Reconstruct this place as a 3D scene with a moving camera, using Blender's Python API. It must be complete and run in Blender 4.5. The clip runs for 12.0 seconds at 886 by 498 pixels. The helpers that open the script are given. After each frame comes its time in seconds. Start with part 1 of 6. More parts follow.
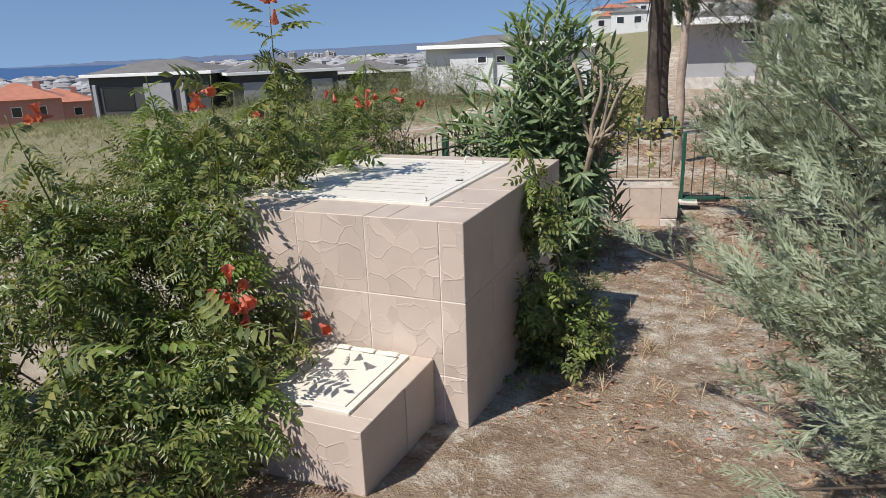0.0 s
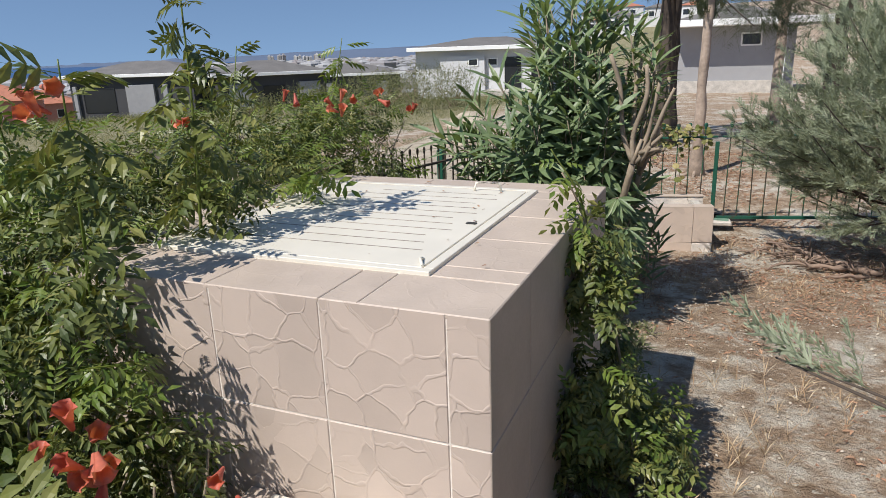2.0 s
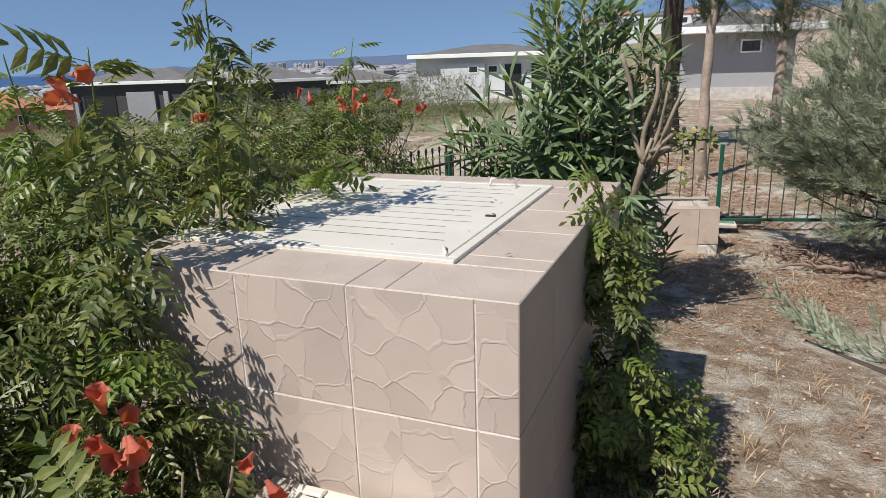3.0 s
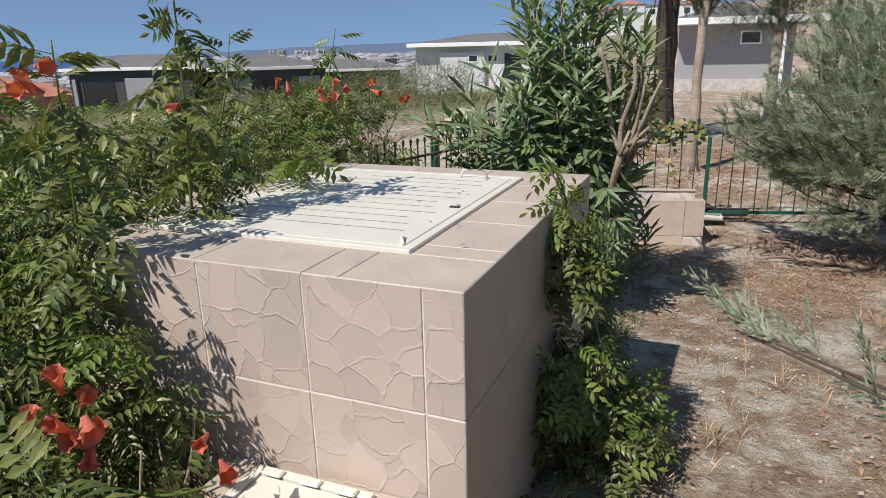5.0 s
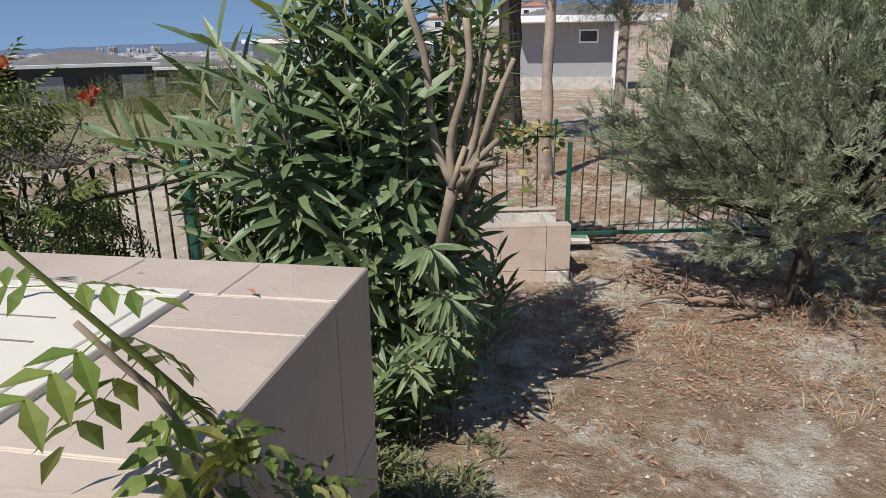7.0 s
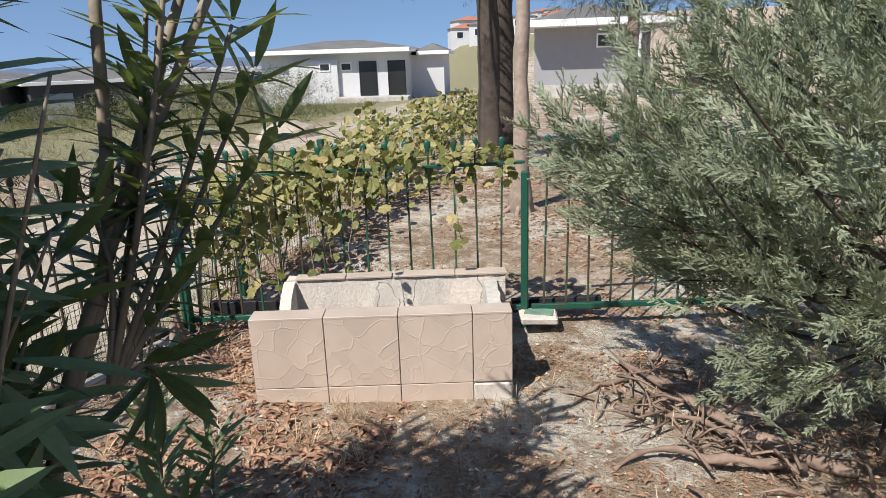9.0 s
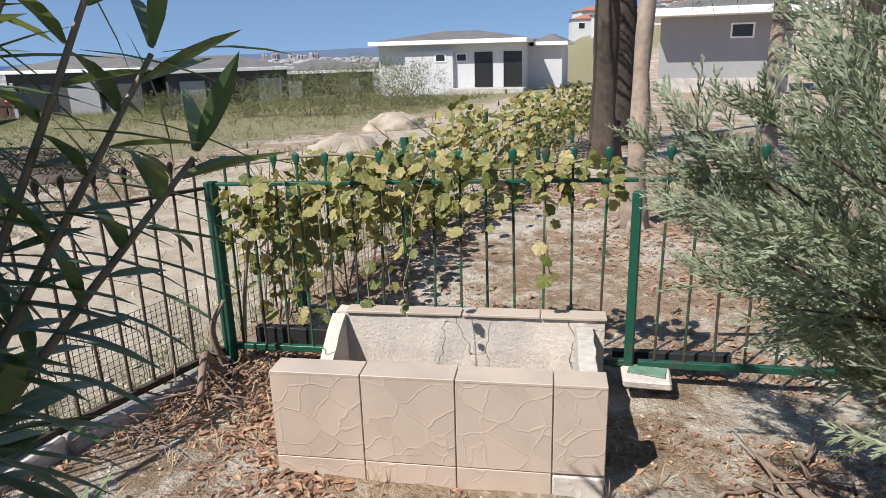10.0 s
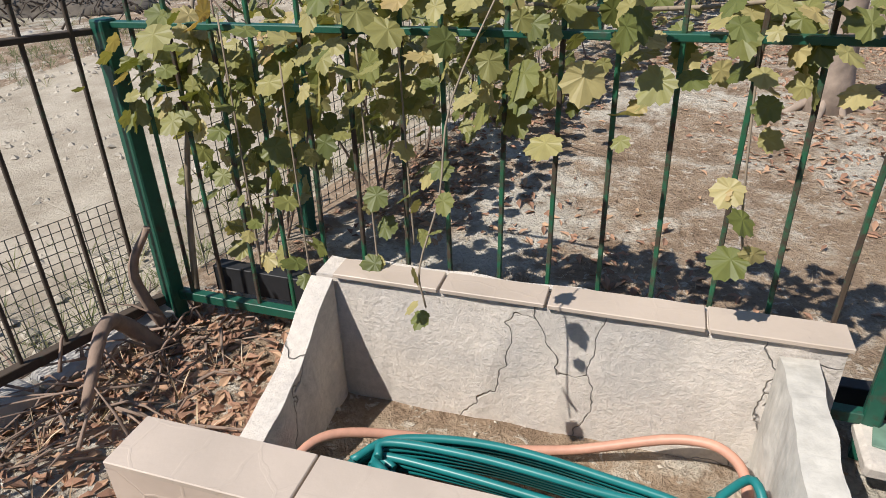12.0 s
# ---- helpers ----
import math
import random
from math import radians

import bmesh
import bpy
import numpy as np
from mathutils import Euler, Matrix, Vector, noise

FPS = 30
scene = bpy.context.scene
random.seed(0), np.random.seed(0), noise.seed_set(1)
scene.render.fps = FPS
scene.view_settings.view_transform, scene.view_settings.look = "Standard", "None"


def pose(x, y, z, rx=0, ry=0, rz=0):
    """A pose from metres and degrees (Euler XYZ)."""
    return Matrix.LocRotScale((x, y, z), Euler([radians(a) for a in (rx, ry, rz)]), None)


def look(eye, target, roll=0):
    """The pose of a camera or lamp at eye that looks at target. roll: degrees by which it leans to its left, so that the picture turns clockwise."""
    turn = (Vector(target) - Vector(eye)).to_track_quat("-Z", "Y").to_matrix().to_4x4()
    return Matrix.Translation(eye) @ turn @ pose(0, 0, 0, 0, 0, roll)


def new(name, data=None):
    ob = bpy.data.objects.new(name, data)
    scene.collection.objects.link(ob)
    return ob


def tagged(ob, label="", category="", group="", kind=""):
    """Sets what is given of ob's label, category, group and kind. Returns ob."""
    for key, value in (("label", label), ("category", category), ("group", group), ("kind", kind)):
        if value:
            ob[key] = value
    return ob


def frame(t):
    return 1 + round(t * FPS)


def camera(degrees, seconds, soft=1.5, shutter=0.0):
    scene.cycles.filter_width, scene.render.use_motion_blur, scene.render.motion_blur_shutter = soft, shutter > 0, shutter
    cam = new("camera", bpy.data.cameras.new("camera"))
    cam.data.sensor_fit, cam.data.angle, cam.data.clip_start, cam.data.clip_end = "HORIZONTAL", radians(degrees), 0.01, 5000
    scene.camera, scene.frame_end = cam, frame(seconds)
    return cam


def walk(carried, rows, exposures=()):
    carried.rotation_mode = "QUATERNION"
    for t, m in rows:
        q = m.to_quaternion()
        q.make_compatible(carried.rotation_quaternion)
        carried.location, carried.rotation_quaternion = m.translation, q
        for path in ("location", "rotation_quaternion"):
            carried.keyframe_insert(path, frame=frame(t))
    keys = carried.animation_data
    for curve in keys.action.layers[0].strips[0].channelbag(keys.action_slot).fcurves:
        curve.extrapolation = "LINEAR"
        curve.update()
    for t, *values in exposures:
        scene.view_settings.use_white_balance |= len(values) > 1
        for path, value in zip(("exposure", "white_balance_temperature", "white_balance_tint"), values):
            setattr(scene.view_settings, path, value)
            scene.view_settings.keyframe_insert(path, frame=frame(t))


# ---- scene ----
cam = camera(66.9, 12.0, soft=0.5)
PATH = [
    (0, (-0.019, 0.157, 1.69), (-0.797, 1.908, 1.116), -2.2),
    (0.5, (-0.107, 0.44, 1.68), (-0.877, 2.193, 1.102), -2.3),
    (1, (-0.281, 0.742, 1.613), (-1.036, 2.5, 1.032), -2.0),
    (1.5, (-0.425, 0.986, 1.62), (-1.171, 2.751, 1.046), -1.9),
    (2, (-0.513, 1.174, 1.609), (-1.263, 2.94, 1.043), -1.9),
    (2.5, (-0.577, 1.219, 1.574), (-1.33, 2.987, 1.021), -1.9),
    (3, (-0.567, 1.128, 1.566), (-1.317, 2.9, 1.021), -1.9),
    (3.5, (-0.444, 0.965, 1.585), (-1.193, 2.739, 1.047), -1.7),
    (5.5, (-0.438, 1.348, 1.572), (-1.184, 3.109, 0.985), -1.4),
    (6, (-0.564, 1.818, 1.536), (-1.298, 3.582, 0.945), -1.7),
    (6.5, (-0.584, 2.358, 1.511), (-1.141, 4.185, 0.92), -1.2),
    (7, (-0.614, 2.869, 1.427), (-0.961, 4.75, 0.843), -0.8),
    (7.5, (-0.597, 3.383, 1.342), (-0.879, 5.277, 0.767), -0.7),
    (7.7, (-0.559, 3.63, 1.336), (-0.826, 5.525, 0.755), -0.4),
    (9.3, (-0.201, 5.087, 1.254), (-0.714, 6.94, 0.704), -1.7),
    (9.5, (-0.222, 5.228, 1.267), (-0.806, 7.055, 0.7), -1.4),
    (10, (-0.283, 5.626, 1.234), (-1.017, 7.398, 0.667), -1.6),
    (10.5, (-0.4, 6.064, 1.181), (-1.227, 7.794, 0.614), -1.4),
    (11, (-0.523, 6.404, 1.105), (-1.456, 8.037, 0.423), -1.4),
    (11.5, (-0.67, 6.704, 1.046), (-1.594, 8.259, 0.194), -1.7),
    (12, (-0.809, 7.004, 0.97), (-1.717, 8.497, -0.002), -1.7),
]
walk(cam, [(t, look(eye, target, roll)) for t, eye, target, roll in PATH], exposures=[(0, 0.3), (3.5, 0.2), (5.5, 0.17), (6.5, 0.0), (7.5, 0.34), (9.5, 0.48), (12, 0.42)])

# ---- world and sun ----
SUN_DIR = Vector((0.36, 0.74, -1.0)).normalized()
to_sun = -SUN_DIR
world = bpy.data.worlds.new("world")
scene.world = world
world.use_nodes = True
wn = world.node_tree.nodes
sky = wn.new("ShaderNodeTexSky")
sky.sky_type = "NISHITA"
sky.sun_disc = False
sky.sun_elevation = math.asin(to_sun.z)
sky.sun_rotation = math.atan2(to_sun.x, to_sun.y)
sky.air_density, sky.dust_density, sky.ozone_density = 1.0, 0.2, 3.0
bgn = wn["Background"]
bgn.inputs[1].default_value = 0.105
wc = wn.new("ShaderNodeTexCoord")
wa = wn.new("ShaderNodeVectorMath")
wa.inputs[1].default_value = (0, 0, 0.24)
world.node_tree.links.new(wc.outputs["Generated"], wa.inputs[0])
world.node_tree.links.new(wa.outputs[0], sky.inputs[0])
world.node_tree.links.new(sky.outputs[0], bgn.inputs[0])
sun = new("sun", bpy.data.lights.new("sun", "SUN"))
sun.data.energy, sun.data.angle, sun.data.color = 4.5, radians(0.53), (1.0, 0.955, 0.89)
sun.matrix_world = look((0, 0, 20), Vector((0, 0, 20)) + SUN_DIR)

# ---- materials ----
class N:
    """A small builder for node materials."""
    def __init__(self, name):
        self.m = bpy.data.materials.new(name)
        self.m.use_nodes = True
        self.t = self.m.node_tree
        self.b = self.t.nodes["Principled BSDF"]
        self.out = self.t.nodes["Material Output"]

    def n(self, kind, **kw):
        nd = self.t.nodes.new("ShaderNode" + kind)
        for k, v in kw.items():
            nd.inputs[k.replace("_", " ")].default_value = v
        return nd

    def link(self, a, b):
        self.t.links.new(a, b)

    def coord(self):
        return self.n("TexCoord").outputs["Object"]

    def pos(self):
        return self.n("NewGeometry").outputs["Position"]

    def noise(self, vec, scale, detail=4, rough=0.55, dist=0.0):
        nd = self.n("TexNoise", Scale=scale, Detail=detail, Roughness=rough, Distortion=dist)
        self.link(vec, nd.inputs["Vector"])
        return nd.outputs["Fac"]

    def ramp(self, fac, stops):
        nd = self.t.nodes.new("ShaderNodeValToRGB")
        el = nd.color_ramp.elements
        while len(el) < len(stops):
            el.new(0.5)
        for e, (p, c) in zip(el, stops):
            e.position = p
            e.color = (c, c, c, 1) if isinstance(c, (int, float)) else (*c, 1)
        self.link(fac, nd.inputs[0])
        return nd.outputs[0]

    def mix(self, fac, a, b, mode="MIX"):
        nd = self.t.nodes.new("ShaderNodeMix")
        nd.data_type, nd.blend_type = "RGBA", mode
        for src, sock in ((fac, nd.inputs[0]), (a, nd.inputs[6]), (b, nd.inputs[7])):
            if isinstance(src, (int, float)):
                sock.default_value = src if sock == nd.inputs[0] else (src, src, src, 1)
            elif isinstance(src, tuple):
                sock.default_value = (*src, 1)
            else:
                self.link(src, sock)
        return nd.outputs[2]

    def math(self, op, a, b=0.0):
        nd = self.t.nodes.new("ShaderNodeMath")
        nd.operation = op
        for src, sock in ((a, nd.inputs[0]), (b, nd.inputs[1])):
            if isinstance(src, (int, float)):
                sock.default_value = src
            else:
                self.link(src, sock)
        return nd.outputs[0]

    def bump(self, height, strength=0.3, dist=0.01, normal=None):
        nd = self.n("Bump", Strength=strength, Distance=dist)
        self.link(height, nd.inputs["Height"])
        if normal is not None:
            self.link(normal, nd.inputs["Normal"])
        return nd.outputs[0]

    def done(self, color=None, rough=0.6, normal=None, metal=0.0, spec=None):
        if color is not None:
            if isinstance(color, tuple):
                self.b.inputs["Base Color"].default_value = (*color, 1)
            else:
                self.link(color, self.b.inputs["Base Color"])
        if isinstance(rough, (int, float)):
            self.b.inputs["Roughness"].default_value = rough
        else:
            self.link(rough, self.b.inputs["Roughness"])
        self.b.inputs["Metallic"].default_value = metal
        if spec is not None:
            self.b.inputs["Specular IOR Level"].default_value = spec
        if normal is not None:
            self.link(normal, self.b.inputs["Normal"])
        return self.m


def plain(name, color, rough=0.6, scale=12.0, vary=0.25, bump=0.15, metal=0.0):
    k = N(name)
    p = k.pos()
    f = k.noise(p, scale, 5)
    g = k.noise(p, scale * 0.13, 3)
    dark = tuple(c * (1 - vary) for c in color)
    light = tuple(min(1, c * (1 + vary)) for c in color)
    col = k.mix(0.5, k.ramp(f, [(0.3, dark), (0.7, light)]), k.ramp(g, [(0.35, dark), (0.65, light)]))
    return k.done(col, rough, k.bump(f, bump, 0.004), metal)


def leafy(name, stops, rough=0.45, trans=0.3, grain=60.0):
    """Foliage: each leaf takes its own tone; light passes through."""
    k = N(name)
    isl = k.n("NewGeometry").outputs["Random Per Island"]
    obj = k.n("ObjectInfo").outputs["Random"]
    r = k.math("FRACT", k.math("ADD", isl, obj))
    p = k.pos()
    big = k.noise(p, 2.2, 2)
    r2 = k.math("ADD", k.math("MULTIPLY", r, 0.7), k.math("MULTIPLY", big, 0.3))
    col = k.ramp(r2, stops)
    col = k.mix(0.25, col, k.ramp(k.noise(p, grain, 3), [(0.3, 0.35), (0.7, 1.0)]), "MULTIPLY")
    m = k.done(col, rough, k.bump(k.noise(p, grain * 1.5, 2), 0.2, 0.003))
    tr = k.n("BsdfTranslucent")
    k.link(k.mix(1.0, col, (1.0, 0.95, 0.45), "MULTIPLY"), tr.inputs["Color"])
    ms = k.n("MixShader", Fac=trans)
    k.link(k.b.outputs[0], ms.inputs[1])
    k.link(tr.outputs[0], ms.inputs[2])
    k.link(ms.outputs[0], k.out.inputs[0])
    return m


def tile_material(name, base, relief=1.0):
    k = N(name)
    rnd = k.n("ObjectInfo").outputs["Random"]
    off = k.n("CombineXYZ")
    for i, f in enumerate((17.0, 31.0, 53.0)):
        k.link(k.math("MULTIPLY", rnd, f), off.inputs[i])
    vec = k.t.nodes.new("ShaderNodeVectorMath")
    k.link(k.coord(), vec.inputs[0])
    k.link(off.outputs[0], vec.inputs[1])
    p = vec.outputs[0]
    warp = k.n("TexNoise", Scale=7.0, Detail=3.0)
    k.link(p, warp.inputs["Vector"])
    add = k.t.nodes.new("ShaderNodeVectorMath")
    add.operation = "MULTIPLY_ADD"
    k.link(warp.outputs["Color"], add.inputs[0])
    add.inputs[1].default_value = (0.09, 0.09, 0.09)
    k.link(p, add.inputs[2])
    vo = k.n("TexVoronoi", Scale=9.5)
    vo.feature = "DISTANCE_TO_EDGE"
    k.link(add.outputs[0], vo.inputs["Vector"])
    ce = k.n("TexVoronoi", Scale=9.5)
    k.link(add.outputs[0], ce.inputs["Vector"])
    edge = k.ramp(vo.outputs["Distance"], [(0.0, 0.0), (0.022, 0.2), (0.036, 1.0)])
    # only some of the embossed seams are pronounced
    seam = k.mix(k.ramp(k.noise(p, 6.0, 2), [(0.32, 0.0), (0.5, 1.0)]), 1.0, edge)
    fine = k.noise(p, 90.0, 4)
    cloud = k.noise(p, 5.0, 4)
    dark, light = tuple(c * 0.88 for c in base), tuple(min(1, c * 1.08) for c in base)
    col = k.ramp(cloud, [(0.3, dark), (0.7, light)])
    cell = k.n("SeparateColor")
    k.link(ce.outputs["Color"], cell.inputs[0])
    col = k.mix(0.55 * relief, col, k.ramp(cell.outputs[0], [(0.0, tuple(c * 0.78 for c in base)), (1.0, tuple(min(1, c * 1.14) for c in base))]))
    col = k.mix(0.12, col, k.ramp(k.noise(k.pos(), 1.6, 4), [(0.35, 0.35), (0.6, 1.0)]), "MULTIPLY")
    h = k.math("ADD", k.math("MULTIPLY", k.math("ADD", k.math("MULTIPLY", seam, -0.45), k.math("MULTIPLY", cell.outputs[0], 0.4)), relief), k.math("MULTIPLY", fine, 0.15))
    return k.done(col, k.ramp(fine, [(0.3, 0.42), (0.7, 0.6)]), k.bump(h, 0.55, 0.006))


M_TILE = tile_material("embossed_tile", (0.52, 0.425, 0.36))
M_TILE_TOP = tile_material("smooth_tile", (0.51, 0.42, 0.345), 0.2)
M_TILE_TR = tile_material("trough_tile", (0.56, 0.45, 0.37), 0.6)
M_TILE_SIDE = tile_material("plain_tile", (0.50, 0.415, 0.345), 0.04)
M_GROUT = plain("grout", (0.66, 0.60, 0.53), 0.9, 40)
M_LID = plain("cream_painted_steel", (0.68, 0.64, 0.55), 0.45, 9, 0.07, 0.05)
# brown-grey that stands in for the shade inside the hatch grooves
M_SLIT_SHADE = plain("painted_slit_shade", (0.26, 0.22, 0.18), 0.8, 20, 0.4)
M_GAP = plain("dark_gap", (0.03, 0.03, 0.03), 0.9)
M_CONCRETE = plain("weathered_concrete", (0.46, 0.43, 0.39), 0.9, 30, 0.3, 0.8)


def concrete_cracked():
    k = N("old_render")
    p = k.pos()
    f = k.noise(p, 55, 8, 0.75)
    g = k.noise(p, 5, 4)
    col = k.mix(0.5, k.ramp(f, [(0.3, (0.45, 0.40, 0.35)), (0.7, (0.82, 0.74, 0.65))]), k.ramp(g, [(0.35, (0.53, 0.49, 0.46)), (0.65, (0.80, 0.71, 0.62))]))
    w = k.n("TexNoise", Scale=4.0, Detail=4.0)
    k.link(p, w.inputs["Vector"])
    add = k.t.nodes.new("ShaderNodeVectorMath")
    add.operation = "MULTIPLY_ADD"
    k.link(w.outputs["Color"], add.inputs[0])
    add.inputs[1].default_value = (0.35, 0.35, 0.35)
    k.link(p, add.inputs[2])
    vo = k.n("TexVoronoi", Scale=1.7)
    vo.feature = "DISTANCE_TO_EDGE"
    k.link(add.outputs[0], vo.inputs["Vector"])
    cr = k.ramp(vo.outputs["Distance"], [(0.0, 0.0), (0.0035, 1.0)])
    col = k.mix(1.0, col, k.ramp(cr, [(0.0, 0.5), (1.0, 1.0)]), "MULTIPLY")
    h = k.math("ADD", k.math("MULTIPLY", f, 0.5), k.math("MULTIPLY", cr, 0.6))
    return k.done(col, 0.92, k.bump(h, 0.9, 0.016))


M_RENDER = concrete_cracked()
M_PLASTER = plain("pale_plaster", (0.50, 0.47, 0.42), 0.92, 26, 0.3, 1.0)


def painted_iron(name, paint, rust, amount):
    k = N(name)
    p = k.pos()
    f = k.noise(p, 22, 5, 0.65)
    g = k.noise(p, 3.0, 3)
    mask = k.ramp(k.math("ADD", k.math("MULTIPLY", f, 0.6), k.math("MULTIPLY", g, 0.4)), [(amount - 0.05, 0.0), (amount + 0.05, 1.0)])
    col = k.mix(mask, rust, paint)
    col = k.mix(0.3, col, k.ramp(k.noise(p, 90, 3), [(0.3, 0.4), (0.7, 1.0)]), "MULTIPLY")
    return k.done(col, k.ramp(mask, [(0.0, 0.9), (1.0, 0.42)]), k.bump(f, 0.35, 0.003))


M_GREEN = painted_iron("green_painted_iron", (0.013, 0.088, 0.056), (0.055, 0.05, 0.035), 0.38)
M_BAR = painted_iron("flaking_green_bar", (0.02, 0.12, 0.06), (0.065, 0.045, 0.03), 0.50)
M_RUST = painted_iron("rusty_bar", (0.03, 0.06, 0.035), (0.07, 0.05, 0.035), 0.60)
M_MESH = plain("wire", (0.10, 0.11, 0.10), 0.5, 30, 0.3, 0.1, 0.6)


def ground_material():
    k = N("dry_litter_soil")
    p = k.pos()
    big = k.noise(p, 0.9, 5, 0.6, 0.4)
    mid = k.noise(p, 5.5, 6, 0.65, 0.3)
    fine = k.noise(p, 70, 5, 0.7)
    litter = k.ramp(mid, [(0.25, (0.22, 0.145, 0.095)), (0.5, (0.42, 0.305, 0.21)), (0.75, (0.58, 0.465, 0.345))])
    dust = k.ramp(mid, [(0.3, (0.52, 0.45, 0.36)), (0.7, (0.74, 0.68, 0.58))])
    col = k.mix(k.ramp(k.math("ADD", k.math("MULTIPLY", big, 0.6), k.math("MULTIPLY", mid, 0.4)), [(0.49, 0.0), (0.58, 1.0)]), litter, dust)
    # west of the fences: pale bare earth, then dry olive field
    sep = k.n("SeparateXYZ")
    k.link(p, sep.inputs[0])
    xw = k.math("ADD", sep.outputs[0], k.math("MULTIPLY", big, 3.0))
    field = k.ramp(mid, [(0.3, (0.17, 0.17, 0.08)), (0.55, (0.30, 0.27, 0.15)), (0.8, (0.46, 0.40, 0.27))])
    col = k.mix(k.ramp(k.math("MULTIPLY", k.math("ADD", xw, 7.0), -0.5), [(0.0, 0.0), (1.0, 1.0)]), col, field)
    col = k.mix(0.5, col, k.ramp(fine, [(0.3, 0.4), (0.7, 1.0)]), "MULTIPLY")
    spot = k.noise(p, 24, 5, 0.7, 0.6)
    col = k.mix(k.ramp(spot, [(0.56, 0.0), (0.66, 0.75)]), col, (0.72, 0.66, 0.56))
    col = k.mix(k.ramp(spot, [(0.30, 0.8), (0.42, 0.0)]), col, (0.15, 0.095, 0.06))
    h = k.math("ADD", k.math("MULTIPLY", fine, 0.6), k.math("ADD", mid, spot))
    return k.done(col, 0.95, k.bump(h, 1.0, 0.03), spec=0.15)


M_GROUND = ground_material()


def road_material():
    k = N("bare_earth_track")
    p = k.pos()
    mid = k.noise(p, 2.6, 6, 0.65)
    fine = k.noise(p, 60, 5, 0.7)
    col = k.ramp(mid, [(0.25, (0.27, 0.22, 0.16)), (0.5, (0.45, 0.385, 0.30)), (0.75, (0.58, 0.51, 0.41))])
    col = k.mix(0.4, col, k.ramp(fine, [(0.3, 0.5), (0.7, 1.0)]), "MULTIPLY")
    return k.done(col, 0.95, k.bump(k.math("ADD", fine, mid), 0.7, 0.02), spec=0.15)


M_ROAD = road_material()
M_STRAW = leafy("straw", [(0.0, (0.20, 0.12, 0.07)), (0.35, (0.42, 0.28, 0.16)), (0.7, (0.62, 0.48, 0.31)), (1.0, (0.78, 0.70, 0.54))], 0.8, 0.1)
M_DEADLEAF = leafy("dead_leaf", [(0.0, (0.14, 0.075, 0.05)), (0.5, (0.40, 0.22, 0.14)), (1.0, (0.60, 0.40, 0.25))], 0.85, 0.1)
M_VINE = leafy("trumpet_vine_leaf", [(0.0, (0.055, 0.085, 0.024)), (0.4, (0.115, 0.15, 0.042)), (0.75, (0.22, 0.24, 0.065)), (0.94, (0.37, 0.33, 0.11)), (1.0, (0.36, 0.21, 0.10))], 0.42, 0.3)
M_VINE_YOUNG = leafy("young_vine_leaf", [(0.0, (0.10, 0.17, 0.03)), (0.6, (0.19, 0.26, 0.05)), (1.0, (0.30, 0.32, 0.09))], 0.42, 0.35)
M_OLE = leafy("oleander_leaf", [(0.0, (0.10, 0.155, 0.072)), (0.6, (0.20, 0.28, 0.13)), (0.92, (0.29, 0.36, 0.17)), (1.0, (0.40, 0.40, 0.16))], 0.46, 0.30)
M_JUN = leafy("juniper_scale", [(0.0, (0.20, 0.24, 0.16)), (0.5, (0.335, 0.38, 0.26)), (0.93, (0.44, 0.48, 0.345)), (1.0, (0.50, 0.45, 0.31))], 0.6, 0.28)
M_GRAPE = leafy("grape_leaf", [(0.0, (0.09, 0.11, 0.03)), (0.3, (0.18, 0.20, 0.055)), (0.6, (0.33, 0.31, 0.11)), (0.82, (0.52, 0.44, 0.20)), (0.93, (0.46, 0.28, 0.10)), (1.0, (0.30, 0.15, 0.06))], 0.5, 0.35, 35)
M_PINE = leafy("pine_needle", [(0.0, (0.035, 0.055, 0.025)), (0.6, (0.075, 0.10, 0.045)), (1.0, (0.15, 0.16, 0.075))], 0.55, 0.12)
M_FIELD = leafy("field_weed", [(0.0, (0.095, 0.12, 0.05)), (0.5, (0.165, 0.185, 0.08)), (0.85, (0.29, 0.27, 0.135)), (1.0, (0.46, 0.38, 0.24))], 0.7, 0.25, 10)
M_FLOWER = leafy("coral_petal", [(0.0, (0.52, 0.085, 0.06)), (1.0, (0.80, 0.28, 0.18))], 0.5, 0.3)
M_BARK_PALE = plain("pale_bark", (0.36, 0.28, 0.22), 0.95, 18, 0.4, 1.0)
M_BARK_DARK = plain("dark_bark", (0.075, 0.058, 0.046), 0.95, 14, 0.4, 1.0)
M_STEM = plain("grey_stem", (0.27, 0.215, 0.155), 0.8, 40, 0.3, 0.4)
M_DEADWOOD = plain("dead_wood", (0.24, 0.17, 0.13), 0.95, 30, 0.4, 0.8)
M_HOSE_G = plain("teal_hose", (0.012, 0.165, 0.165), 0.4, 60, 0.15, 0.05)
M_HOSE_P = plain("salmon_hose", (0.52, 0.27, 0.19), 0.5, 60, 0.15, 0.05)
M_WALL = plain("white_render", (0.58, 0.58, 0.585), 0.85, 3, 0.06, 0.1)
M_WALL_P = plain("mid_grey_render", (0.30, 0.30, 0.31), 0.85, 3, 0.1, 0.1)
M_WALL_G = plain("grey_render", (0.055, 0.055, 0.06), 0.85, 3, 0.1, 0.1)
M_ROOF = plain("grey_roof_tile", (0.15, 0.142, 0.135), 0.8, 8, 0.2, 0.3)
M_ROOF_RED = plain("red_roof_tile", (0.40, 0.16, 0.10), 0.8, 8, 0.2, 0.3)
